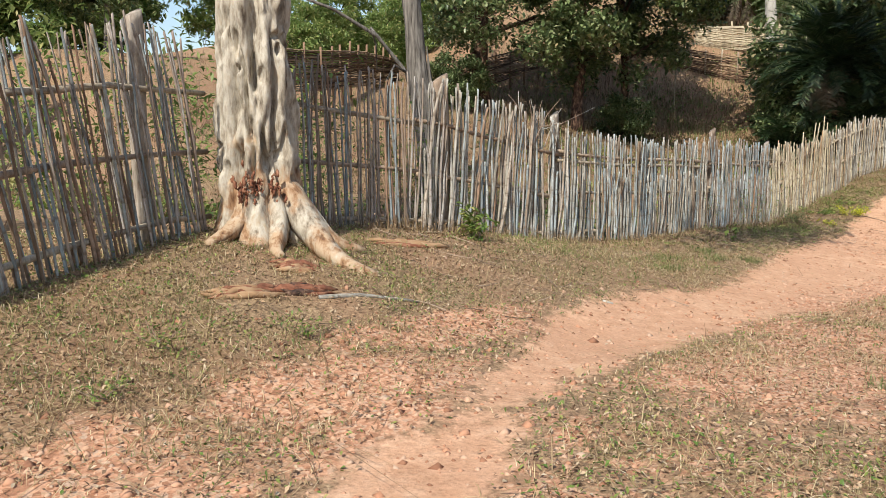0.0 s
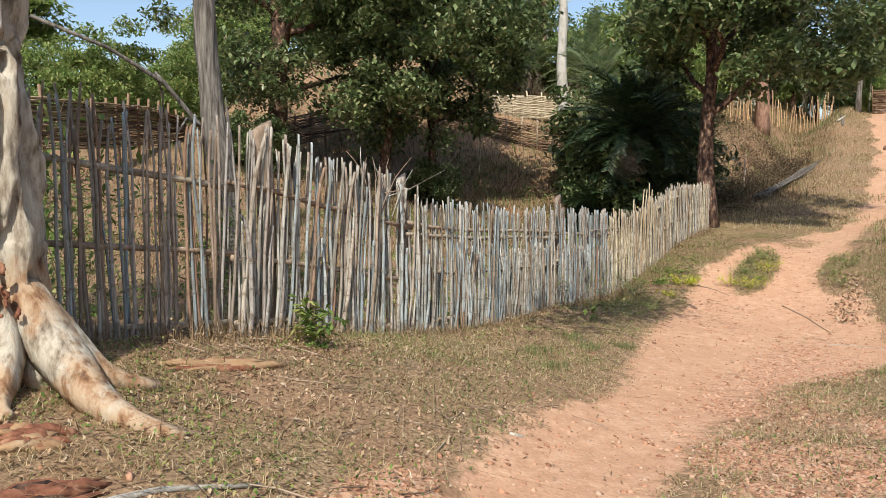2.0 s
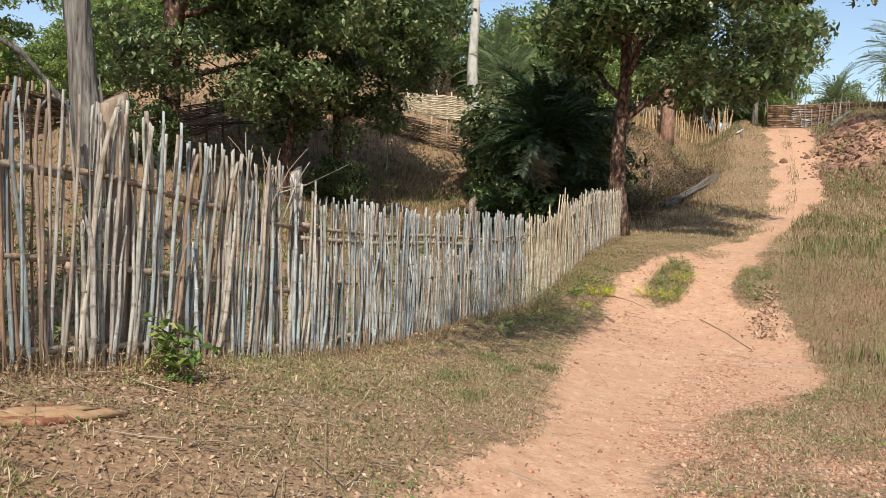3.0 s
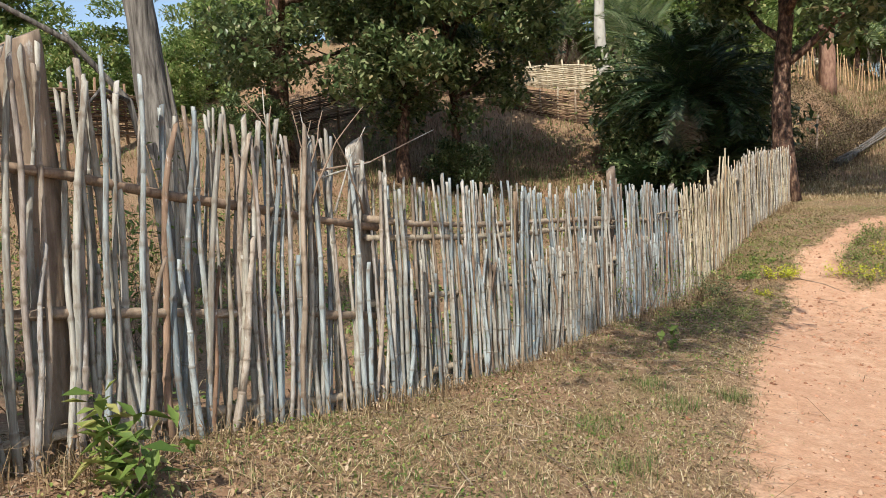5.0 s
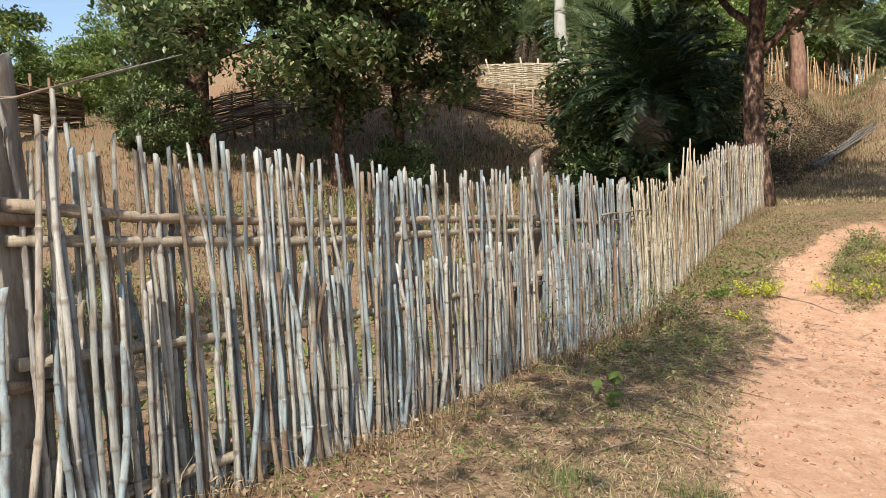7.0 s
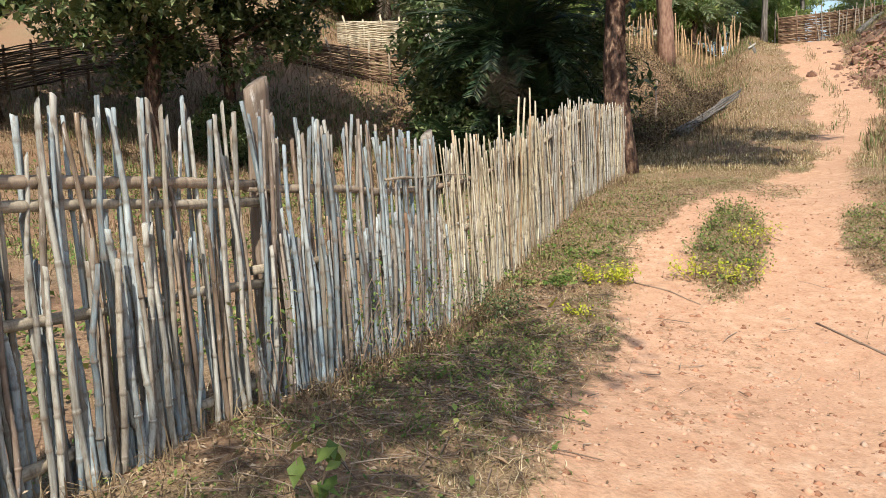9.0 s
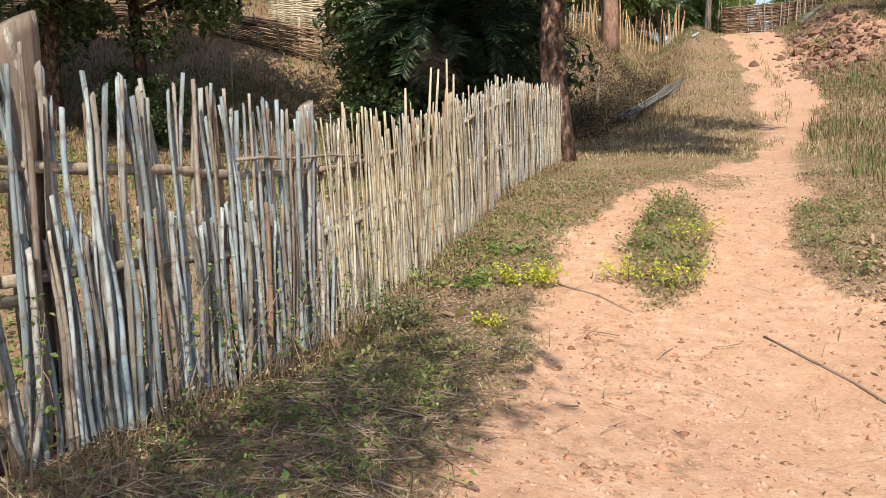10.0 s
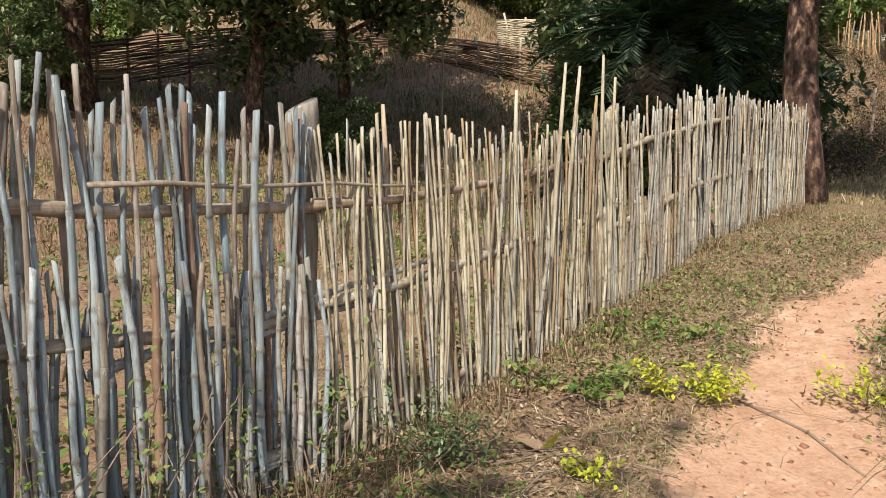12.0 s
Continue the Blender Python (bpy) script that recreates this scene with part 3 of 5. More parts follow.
def big_tree():
    """The pale fluted trunk: fused stems that twist and part, a torn red hollow, spreading roots."""
    place = at(4.0, 5.72)
    t = thing("tree", place, "huge pale tree with a fluted, scarred trunk and spreading roots", "tree")
    r = random.Random(2)
    # stems fused round a hollow core: they wind, part and run together again
    na, nz = 150, 330
    ang = np.linspace(0, 2 * np.pi, na, endpoint=False)[None, :]
    z = np.linspace(-.25, 6.0, nz)[:, None]
    core = .2 + .1 * np.exp(-np.maximum(0, z) * 3.5)
    skin = np.zeros((nz, na))
    for k in range(19):
        a0 = 2 * math.pi * (k + r.uniform(-.3, .3)) / 19
        f1, f2, f3 = r.uniform(.7, 1.4), r.uniform(2, 3.6), r.uniform(0, 6)
        path = a0 + .2 * np.sin(f1 * z + f3) + .12 * np.sin(f2 * z + 2 * f3) + .05 * np.sin(8 * z + f3)
        wide = r.uniform(.03, .058) * (1 + .2 * np.sin(f2 * z + k) + .08 * np.sin(7 * z + 3 * k)) * (1 + .5 * np.exp(-np.maximum(0, z) * 3))
        d = np.abs((ang - path + np.pi) % (2 * np.pi) - np.pi) * .3
        skin = np.maximum(skin, np.sqrt(np.maximum(0, wide ** 2 - d ** 2)) * 2.1)
    rad = core + skin
    for k in range(140):
        a0, z0 = r.uniform(0, 6.28), r.uniform(.45, 2.9)
        wa, wz = r.uniform(.05, .11), r.uniform(.03, .14)
        d = np.abs((ang - a0 + np.pi) % (2 * np.pi) - np.pi)
        q = np.exp(-((d / wa) ** 2 + ((z - z0) / wz) ** 2) ** 2)
        rad = rad + (r.uniform(.02, .04) if k % 4 == 0 else -r.uniform(.07, .14)) * q
    rough = np.array([[noise.noise(Vector((4.5 * math.cos(a), 4.5 * math.sin(a), 5 * zz))) + .6 * noise.noise(Vector((12 * math.cos(a), 12 * math.sin(a), 11 * zz + 7))) for a in ang[0]] for zz in z[:, 0]])
    rad = np.maximum(.15, rad + .024 * rough)
    verts = np.stack([rad * np.cos(ang) + .03 * np.sin(z), rad * np.sin(ang) + .02 * np.cos(1.3 * z), z + 0 * ang], -1).reshape(-1, 3)
    faces = [(i * na + k, i * na + (k + 1) % na, (i + 1) * na + (k + 1) % na, (i + 1) * na + k) for i in range(nz - 1) for k in range(na)]
    part("trunk", mesh("trunk", verts, faces, TRUNK_BARK, True), t)
    ux, vx = Vector((U.x, U.y, 0)), Vector((V.x, V.y, 0))
    for head, length, thick in ((ux * .3 - vx, 1.05, .12), (ux * .95 - vx * .75, .75, .1), (-ux * .9 - vx * .4, .45, .1), (-ux * .25 - vx, .5, .1), (ux * .9 + vx * .2, .7, .1)):
        s = Soup()
        pts, rad = [], []
        n = 9
        for i in range(n + 1):
            q = i / n
            p = head.normalized() * (.2 + length * q) + ux * .07 * math.sin(5 * q + length)
            w = place + p
            u, v = .67 * w.x + .74 * w.y, -.74 * w.x + .67 * w.y
            p.z = float(ground(u, v)) - place.z + .42 * (1 - q) ** 2.4 + .01
            pts.append(p)
            rad.append(thick * (1.25 - .95 * q))
        s.tube(pts, rad, 12, True, .4, length)
        part("root", s.mesh("root", TRUNK_BARK), t)
    # torn hollow of red rotten wood low on the side to the road
    face = (-ux * .55 - vx).normalized()
    sideways = Vector((-face.y, face.x, 0))
    for k in range(80):
        dx = r.gauss(-.07, .06) if k < 62 else r.gauss(.14, .03)
        dz = r.gauss(.46, .06)
        w = r.uniform(.006, .015)
        s = Soup()
        c = face * (r.uniform(.31, .375) - .6 * dx * dx) + sideways * dx + Vector((0, 0, dz))
        s.tube([c + sideways * r.uniform(-.01, .01) + face * .012 * math.sin(9 * q + k) + Vector((0, 0, w * 5 * (q - .5))) for q in (0, .25, .5, .75, 1)],
               [w * q for q in (.3, .9, 1, .8, .15)], 6, True, .6, k)
        part("rotten_wood", s.mesh("rotten_wood", ROT), t, "crumbling red rotten wood")
    # limbs and crown high above the road, added out of view
    rng = np.random.default_rng(12)
    pts = []
    # the first limb, long and thin, holds leaves out to shade the fence's foot
    for head, length in ((ux * .81 - vx * .585 + Vector((0, 0, .0)), 5.6), (-ux + Vector((0, 0, .9)), 4), (vx + Vector((0, 0, .8)), 4), (ux * .3 + vx * .3 + Vector((0, 0, 1)), 3.5)):
        lp = limb_path((0, 0, 5.4), head, length, 8, .1, r, .04)
        s = Soup()
        s.tube(lp, [(.028 if length == 5.6 else .2) * (1 - .8 * j / 8) for j in range(9)], 8, True, .2)
        part("limb", s.mesh("limb", CREAM_BARK), t)
        for q in lp[6 if length == 5.6 else 4:]:
            c = np.array(list(q + Vector((0, 0, .2))))
            off = rng.normal(0, 1, (290 if length == 5.6 else 500, 3))
            pts.append(c + off[:, :1] * np.array([U.x, U.y, 0]) * 1.2 + off[:, 1:2] * np.array([V.x, V.y, 0]) * .3 + off[:, 2:] * np.array([0, 0, .35]))
    part("crown", leaves_mesh("crown", np.concatenate(pts), .2, DARK_LEAF, rng), t)


big_tree()
tree("tree", at(25.95, 6.35), "tall tree with dark flaking bark and broad dull leaves", 10.5, .27, (6.5, 4.4, 2.9), DARK_LEAF, DARK_BARK, 21, 32000, .21, (.01, .0), 12, .3, 150, .62, clump_r=.8, shift=(1.6, -1.1))
tree("tree", at(22.6, 19.7), "dense dark-leaved tree on the slope behind the fence", 10.5, .36, (5.7, 4.4, 3.7), DARK_LEAF, DARK_BARK, 22, 23000, .19, (.0, .0), 11, .22, 105, .6, clump_r=.85, shift=(.3, -1.0))
tree("tree", at(25.0, 17.0), "bushy dark tree with branches hanging low", 10.5, .2, (5.6, 4.3, 4.3), DARK_LEAF, DARK_BARK, 23, 38000, .2, (.02, .01), 11, .22, 125, .6, clump_r=.9, shift=(.4, -1.3))
tree("tree", at(27.0, 16.3), "dark slender tree in the shaded thicket", 10.0, .17, (6.0, 3.4, 3.4), DARK_LEAF, DARK_BARK, 24, 22000, .2, (-.02, .01), 9, .26, 90, .6, clump_r=.85, shift=(.3, -1.0))


# ---- other trunks ----
def bare_trunk(name, place, label, high, r0, r1, lean, mat, seed, stubs=0):
    r = random.Random(seed)
    t = thing(name, place, label, "tree trunk")
    s = Soup()
    n = 14
    path = [Vector((lean[0] * high * i / n + .04 * math.sin(i * .9 + seed), lean[1] * high * i / n + .03 * math.cos(i * 1.1), -.3 + (high + .3) * i / n)) for i in range(n + 1)]
    s.tube(path, [r0 + (r1 - r0) * i / n for i in range(n + 1)], 14, True, .35, seed)
    part("trunk", s.mesh("trunk", mat), t)
    for k in range(stubs):
        b = Soup()
        a = r.uniform(0, 6.28)
        lp = limb_path(path[r.randint(6, n - 1)], (math.cos(a), math.sin(a), .5), r.uniform(.4, 1.4), 5, .2, r)
        b.tube(lp, [r1 * .4 * (1 - .8 * j / 5) for j in range(6)], 6)
        part("dead_branch", b.mesh("dead_branch", mat), t)
    return t


dead = bare_trunk("dead_tree", at(12.25, 11.85), "bare grey dead trunk standing behind the stick fence", 8.5, .22, .16, (-.09, .05), GREY_BARK, 31)
bare_trunk("bare_tree", at(39.4, 16.0), "smooth pale trunk beside the woven fence", 9.5, .3, .15, (-.004, .0), PALE_BARK, 32, 1)
bare_trunk("bare_tree", at(49.0, 8.0), "reddish-brown trunk on the far bank", 9.5, .38, .28, (.0, .0), RED_BARK, 33, 2)
bare_trunk("bare_tree", at(46.5, 20.0), "thin reddish trunk among the far trees", 6.5, .2, .14, (.02, .0), RED_BARK, 34, 2)


def bark_plates(t, r0, seed):
    """Long strips of loosened bark on a dead trunk."""
    r = random.Random(seed)
    for k in range(7):
        a = k * .9
        z0 = r.uniform(.4, 4.5)
        s = Soup()
        s.tube([(-.09 * z + (r0 - .01) * math.cos(a), .05 * z + (r0 - .01) * math.sin(a), z) for z in (z0, z0 + .5, z0 + 1.1, z0 + 1.8)], [.015, .04, .045, .01], 6, True, .4, k)
        part("bark_strip", s.mesh("bark_strip", GREY_BARK), t)


def dead_bough():
    t = thing("fallen_bough", at(11.6, 11.6), "arched dry bough leaning beside the dead trunk", "branch")
    b = t.location
    for k, (pts, r0) in enumerate(((((9.0, 12.6, 3.9), (10.0, 12.2, 3.55), (10.9, 12.0, 3.1), (11.5, 11.8, 2.4), (11.7, 11.7, 1.2), (11.8, 11.7, -.3)), .055),
                                   (((10.9, 12.0, 3.1), (11.0, 12.3, 3.3), (11.3, 12.5, 3.0), (11.4, 12.6, 2.5)), .03),
                                   (((11.5, 11.8, 2.4), (10.9, 11.5, 2.5), (10.5, 11.3, 2.2)), .03))):
        s = Soup()
        p = [at(*q) - b for q in pts]
        s.tube(p, [r0 * (.5 + .5 * i / (len(p) - 1)) if k == 0 else r0 * (1 - .6 * i / (len(p) - 1)) for i in range(len(p))], 8, True, .3, k)
        part("bough", s.mesh("bough", GREY_BARK), t)


dead_bough()
bark_plates(dead, .2, 3)


# ---- background trees ----
def back_tree(name, place, label, high, crown, leaf_mat, seed, leaves, size, trunk=.22, bark_mat=None, slim=.45):
    return tree(name, place, label, high, trunk, crown, leaf_mat, bark_mat or GREY_BARK, seed, leaves, size, (0, 0), 8, .35, 90, slim, clump_r=1.0)


fresh = back_tree("tree", at(47, 22.5), "light-green feathery tree on the hilltop", 9, (5.5, 4.6, 3.6), FRESH_LEAF, 41, 12000, .34)
dark = back_tree("tree", at(40, 36), "far rounded green tree beyond the woven fence", 9, (5.6, 4.8, 3.6), DARK_LEAF, 42, 10000, .36)
slimt = back_tree("tree", at(63, 3.8), "tall slender tree with open foliage", 13, (8.0, 2.6, 4.6), FRESH_LEAF, 43, 7000, .32, .2)
for u, v, k, src in ((55, 26, 1.15, fresh), (42, 27.5, .9, fresh), (60, 17, .9, fresh), (15, 36, 1.1, dark), (8, 30, 1.0, fresh),
                     (3, 22, .8, dark), (47, 38, 1.3, fresh), (70, 14, 1.2, dark), (84, 9, 1.0, fresh), (86, -9, 1.0, fresh), (58, -17, .9, dark),
                     (-2, 14.5, .75, dark), (40, 31, .7, fresh), (56, 31, 1.2, dark), (66, 9.5, .95, dark), (20, 33, 1.0, fresh), (12, 27, .8, dark)):
    copy_thing(src, Matrix.Translation(at(u, v) - Vector((0, 0, .3))) @ Matrix.Rotation(u * 1.7, 4, "Z") @ Matrix.Scale(k * .8, 4))
for u, v, k in ((69, 1.5, .8), (75, 11.5, .9), (88, 4, 1.1)):
    copy_thing(slimt, Matrix.Translation(at(u, v)) @ Matrix.Rotation(u * 2.3, 4, "Z") @ Matrix.Scale(k, 4))


thicket = tree("bush", at(45, 12.5), "tall dense green bush on the hilltop", 3.6, .1, (2.3, 3.0, 2.2), FRESH_LEAF, DARK_BARK, 44, 12000, .26, (0, 0), 9, .1, 90, .45, clump_r=.8)
# this bush and its copy at (34, 9.6) are added to darken the slope
thicket2 = tree("bush", at(31.5, 10.2), "dark dense bush added to deepen the thicket's shade", 4.2, .12, (2.6, 3.2, 2.6), DARK_LEAF, DARK_BARK, 45, 12000, .28, (0, 0), 9, .1, 90, .5, clump_r=.8)
for u, v, k in ((49, 13.5, 1.1), (53, 12, 1.2), (58, 13, 1.3), (44.5, 21.5, 1.0), (46, 26, 1.1), (42, 31, 1.0), (37, 36, 1.1), (14, 35, 1.1), (63, 9, 1.1),
                               (67.5, 3.5, .7), (70, -2, .7), (66, -8, .9), (57, -9.5, .8), (49, -8, .7), (42, 24, .8), (51, 17, 1.2), (7, 31, 1.1), (0, 25, 1.2), (76, 4, 1.3), (73, 9, 1.3), (61, 15.5, 1.3), (41, 21.8, .8), (47, 17.5, 1.1)):
    copy_thing(thicket, Matrix.Translation(at(u, v) - Vector((0, 0, .2))) @ Matrix.Rotation(u * 1.3, 4, "Z") @ Matrix.Scale(k, 4))


for u, v, k in ((28.6, 9.8, .6), (26.4, 16.0, .35), (21.2, 19.6, .4), (34, 9.6, .65)):
    copy_thing(thicket2, Matrix.Translation(at(u, v) - Vector((0, 0, .2))) @ Matrix.Rotation(u * 1.3, 4, "Z") @ Matrix.Scale(k, 4))

for u, v, k in ((20.8, 26.2, .7), (16.3, 22.8, .6), (25.6, 28.8, .7), (30, 31, .8), (33.5, 31.5, .8), (38.6, 28, .8)):
    copy_thing(thicket, Matrix.Translation(at(u, v) - Vector((0, 0, .2))) @ Matrix.Rotation(u * 1.3, 4, "Z") @ Matrix.Scale(k, 4))


# ---- palms ----
def frond_mesh(seed, mat, length, pairs=30, droop=.5, leaflet=.42):
    r = random.Random(seed)
    s = Soup()
    n = 12
    pts = [Vector((0, 0, 0))]
    for i in range(n):
        a = .15 - droop * 2.6 * ((i + 1) / n) ** 1.3
        pts.append(pts[-1] + Vector((math.cos(a), 0, math.sin(a))) * length / n)
    s.tube(pts, [.022 * (1 - .85 * i / n) for i in range(n + 1)], 4)
    for k in range(pairs):
        t = .16 + .84 * k / pairs
        i = min(n - 1, int(t * n))
        p = pts[i].lerp(pts[i + 1], t * n - i)
        d = (pts[i + 1] - pts[i]).normalized()
        for side in (-1, 1):
            out = (d * .75 + Vector((0, side, 0)) * .8 + Vector((0, 0, r.uniform(-.1, .45)))).normalized()
            ll = leaflet * (1 - .55 * abs(t - .45)) * r.uniform(.8, 1.1)
            w = d * .03 + Vector((0, 0, .008))
            q = p + out * ll + Vector((0, 0, -.12 * ll))
            mid = p.lerp(q, .45)
            s.add([p, mid + w, q, mid - w], [(0, 1, 2), (0, 2, 3)])
    return s.mesh("frond", mat, False)


def palm(place, label, fronds, length, leaf_mat, seed, trunk=.0, dry=0, pairs=30, leaflet=.42, tr=.18):
    r = random.Random(seed)
    t = thing("palm", place, label, "palm")
    kinds = [frond_mesh(seed + k, leaf_mat, length * (.8 + .13 * k), pairs, (.35, .5, .68, .45)[k], leaflet) for k in range(4)]
    withered = [frond_mesh(seed + 9 + k, DRY_LEAF, length * .7, pairs, .75, leaflet) for k in range(2)] if dry else []
    if trunk:
        s = Soup()
        s.tube([(0, .03 * math.sin(i), trunk * i / 9 - .2) for i in range(10)], [tr * (1.15 - .3 * i / 9) * (1.1 if i % 2 else .95) for i in range(10)], 12, True, .3, seed)
        part("trunk", s.mesh("trunk", DARK_BARK), t)
    for k in range(fronds + dry):
        a = k * 2.4 + r.uniform(-.2, .2)
        tilt = -1.45 + 1.5 * r.random() ** 1.2 if k < fronds else r.uniform(.25, .6)
        m = Matrix.Translation((0, 0, trunk + r.uniform(0, .15))) @ Matrix.Rotation(a, 4, "Z") @ Matrix.Rotation(tilt, 4, "Y") @ Matrix.Rotation(r.uniform(-.4, .4), 4, "X")
        part("frond", r.choice(kinds if k < fronds else withered), t, "" if k < fronds else "withered grey frond", m)
    return t


palm(at(27.9, 9.1), "dense dark date palm thicket in the shade", 120, 2.6, SHADED_PALM_LEAF, 51, 2.9, 18, 46, .4)
palm(at(28.6, 9.6), "dark young date palm growing in the thicket", 80, 2.2, SHADED_PALM_LEAF, 52, 1.9, 12, 44, .38)
palm(at(27.6, 10.3), "low dark palm at the thicket's edge", 60, 1.5, SHADED_PALM_LEAF, 53, .5, 10, 40, .36)
palm(at(27.9, 8.3), "dark palm with drooping withered fronds", 60, 1.6, SHADED_PALM_LEAF, 55, .9, 14, 40, .36)
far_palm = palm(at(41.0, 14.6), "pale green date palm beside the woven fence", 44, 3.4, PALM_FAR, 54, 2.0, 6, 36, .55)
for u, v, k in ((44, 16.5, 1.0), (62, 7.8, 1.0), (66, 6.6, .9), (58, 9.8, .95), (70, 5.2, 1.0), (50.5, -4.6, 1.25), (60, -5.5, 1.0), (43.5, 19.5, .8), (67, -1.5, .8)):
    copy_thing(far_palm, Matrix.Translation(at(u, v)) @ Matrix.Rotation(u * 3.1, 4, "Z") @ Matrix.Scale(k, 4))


# ---- woven branch fences ----
def wattle(label, corners, mat, seed, stake=.35, rows=22, stake_mat=None, deep=1.15):
    """Rows of thin branches woven in and out of stakes along a plan line, from the ground to a top rim."""
    r = random.Random(seed)
    base = at(*corners[0][:2])
    t = thing("woven_fence", base, label, "fence", "woven branch fences")
    steps = [0.0]
    for p, q in zip(corners, corners[1:]):
        steps.append(steps[-1] + math.hypot(q[0] - p[0], q[1] - p[1]))
    bend = [profile([(d, c[k]) for d, c in zip(steps, corners)]) for k in range(3)]
    count = int(steps[-1] / stake)
    line = [[float(f(steps[-1] * i / count)) for f in bend] for i in range(count + 1)]
    side = []
    for i in range(count + 1):
        p, q = line[max(0, i - 1)], line[min(count, i + 1)]
        du, dv = q[0] - p[0], q[1] - p[1]
        side.append(Vector((U.x * -dv + V.x * du, U.y * -dv + V.y * du, 0)).normalized())
    woven = Soup()
    for j in range(rows):
        f = (j + .5) / rows
        pts = []
        for i, (u, v, top) in enumerate(line):
            low = float(ground(u, v)) - .05
            top = max(top, low + .7)
            low = max(low, top - deep)
            pts.append(at(u, v, low + (top - low) * f + r.gauss(0, .011)) - base + side[i] * (.03 if (i + j) % 2 else -.03))
        i = -r.randint(0, 5)
        while i < count - 1:
            m = min(count + 1, i + r.randint(6, 12))
            q = pts[max(0, i):m]
            if len(q) > 1:
                woven.tube(q, [r.uniform(.022, .034) * (1 - .4 * x / len(q)) for x in range(len(q))], 5, True)
            i = m - r.randint(2, 3)
    part("weave", woven.mesh("weave", mat), t)
    for u, v, top in line[::2]:
        s = Soup()
        p = at(u, v) - base
        h = max(top - float(ground(u, v)), .7) + r.uniform(.05, .3)
        s.tube([p + Vector((0, 0, -.1)), p + Vector((r.gauss(0, .02), r.gauss(0, .02), h * .6)), p + Vector((r.gauss(0, .03), r.gauss(0, .03), h))], [.045, .042, .036], 6)
        part("stake", s.mesh("stake", stake_mat or mat), t)
    return t


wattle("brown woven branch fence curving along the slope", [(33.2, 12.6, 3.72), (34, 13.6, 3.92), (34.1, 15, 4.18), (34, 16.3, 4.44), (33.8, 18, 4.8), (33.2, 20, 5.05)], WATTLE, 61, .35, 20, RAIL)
wattle("sunlit woven fence on the upper terrace", [(39.6, 14.2, 5.9), (39.3, 16.5, 6.02), (38.7, 18.2, 6.15), (38.4, 19.4, 6.2)], SUNLIT_WATTLE, 62, .35, 26)
wattle("long brown woven fence along the hilltop", [(33.2, 20.2, 5.05), (31.3, 21.3, 5.1), (29, 21.9, 4.9), (26.5, 22, 4.4), (24, 21.8, 3.8), (22, 21.6, 3.4)], WATTLE, 63, .45, 20)
wattle("sagging woven fence at the field's edge", [(21.5, 23, 3.95), (18, 20.9, 3.9), (14.5, 18.6, 3.55), (10.5, 17, 3.3)], WATTLE, 64, .45, 20)
wattle("dark woven fence closing the top of the lane", [(64, 3.0, 8.0), (63.5, -1, 8.0), (61, -6, 7.8)], WATTLE, 65, .5, 40, deep=3)


def paling(label, corners, high, mat, seed, gap=.22, thick=.035):
    """Loose upright stakes on the far bank."""
    r = random.Random(seed)
    base = at(*corners[0])
    t = thing("stake_fence", base, label, "fence")
    kinds = [stick_mesh(seed * 7 + k, mat, thick * r.uniform(.7, 1.2), .05) for k in range(5)]
    for (a, b), (c, d) in zip(corners, corners[1:]):
        n = int(math.hypot(c - a, d - b) / gap)
        for i in range(n):
            q = (i + r.uniform(-.3, .3)) / n
            p = at(a + (c - a) * q, b + (d - b) * q) - base
            m = Matrix.Translation(p - Vector((0, 0, .1))) @ Euler((r.gauss(0, .06), r.gauss(0, .06), r.uniform(0, 6))).to_matrix().to_4x4() @ Matrix.Diagonal((1, 1, high * r.uniform(.55, 1.15), 1))
            part("stake", r.choice(kinds), t, m=m)


paling("row of orange dry stakes on the far bank", [(46.5, 9.6), (50, 8.6), (54, 6.6), (57.5, 5.0)], 1.9, ORANGE_STICK, 71)
paling("grey stakes in front of the far woven fence", [(64.5, 3.2), (63.2, -1), (60.4, -6)], 1.9, POST, 72, .3)
paling("brown stakes in the shade beside the palm", [(27.5, 6.9), (30, 7.4), (33, 7.6)], 1.3, BROWN_STICK, 73, .25, .03)
paling("two dark stakes on the bank beyond the tree", [(36.5, 7.0), (37.4, 6.7)], 1.9, BROWN_STICK, 74, .5, .05)


def far_wall():
    """A low wall of straw bundles laid level between stakes."""
    t = thing("straw_screen", at(56, 11), "low pale straw screen on the rise beside the lane", "fence")
    b = t.location
    r = random.Random(14)
    ends = ((56.0, 13.2), (56.4, 9.0))
    for j in range(15):
        q = Soup()
        h = 6.0 + 1.25 * j / 14
        pts = []
        for i in range(9):
            f = i / 8 * (1 if j < 11 else 1 - .06 * (j - 10))
            pts.append(at(ends[0][0] + (ends[1][0] - ends[0][0]) * f + .03 * math.sin(3 * i + j), ends[0][1] + (ends[1][1] - ends[0][1]) * f, h + r.gauss(0, .012)) - b)
        q.tube(pts, [r.uniform(.045, .06) for _ in pts], 6, True, .2, j)
        part("straw_roll", q.mesh("straw_roll", THATCH), t)
    for i in range(6):
        q = Soup()
        u, v = ends[0][0] + .4 * i / 5 + .09, ends[0][1] - 4.2 * i / 5
        p = at(u, v) - b
        q.tube([p + Vector((0, 0, -.2)), at(u, v, 7.2 + r.uniform(0, .2)) - b], [.05, .04], 6)
        part("stake", q.mesh("stake", RAIL), t)


far_wall()


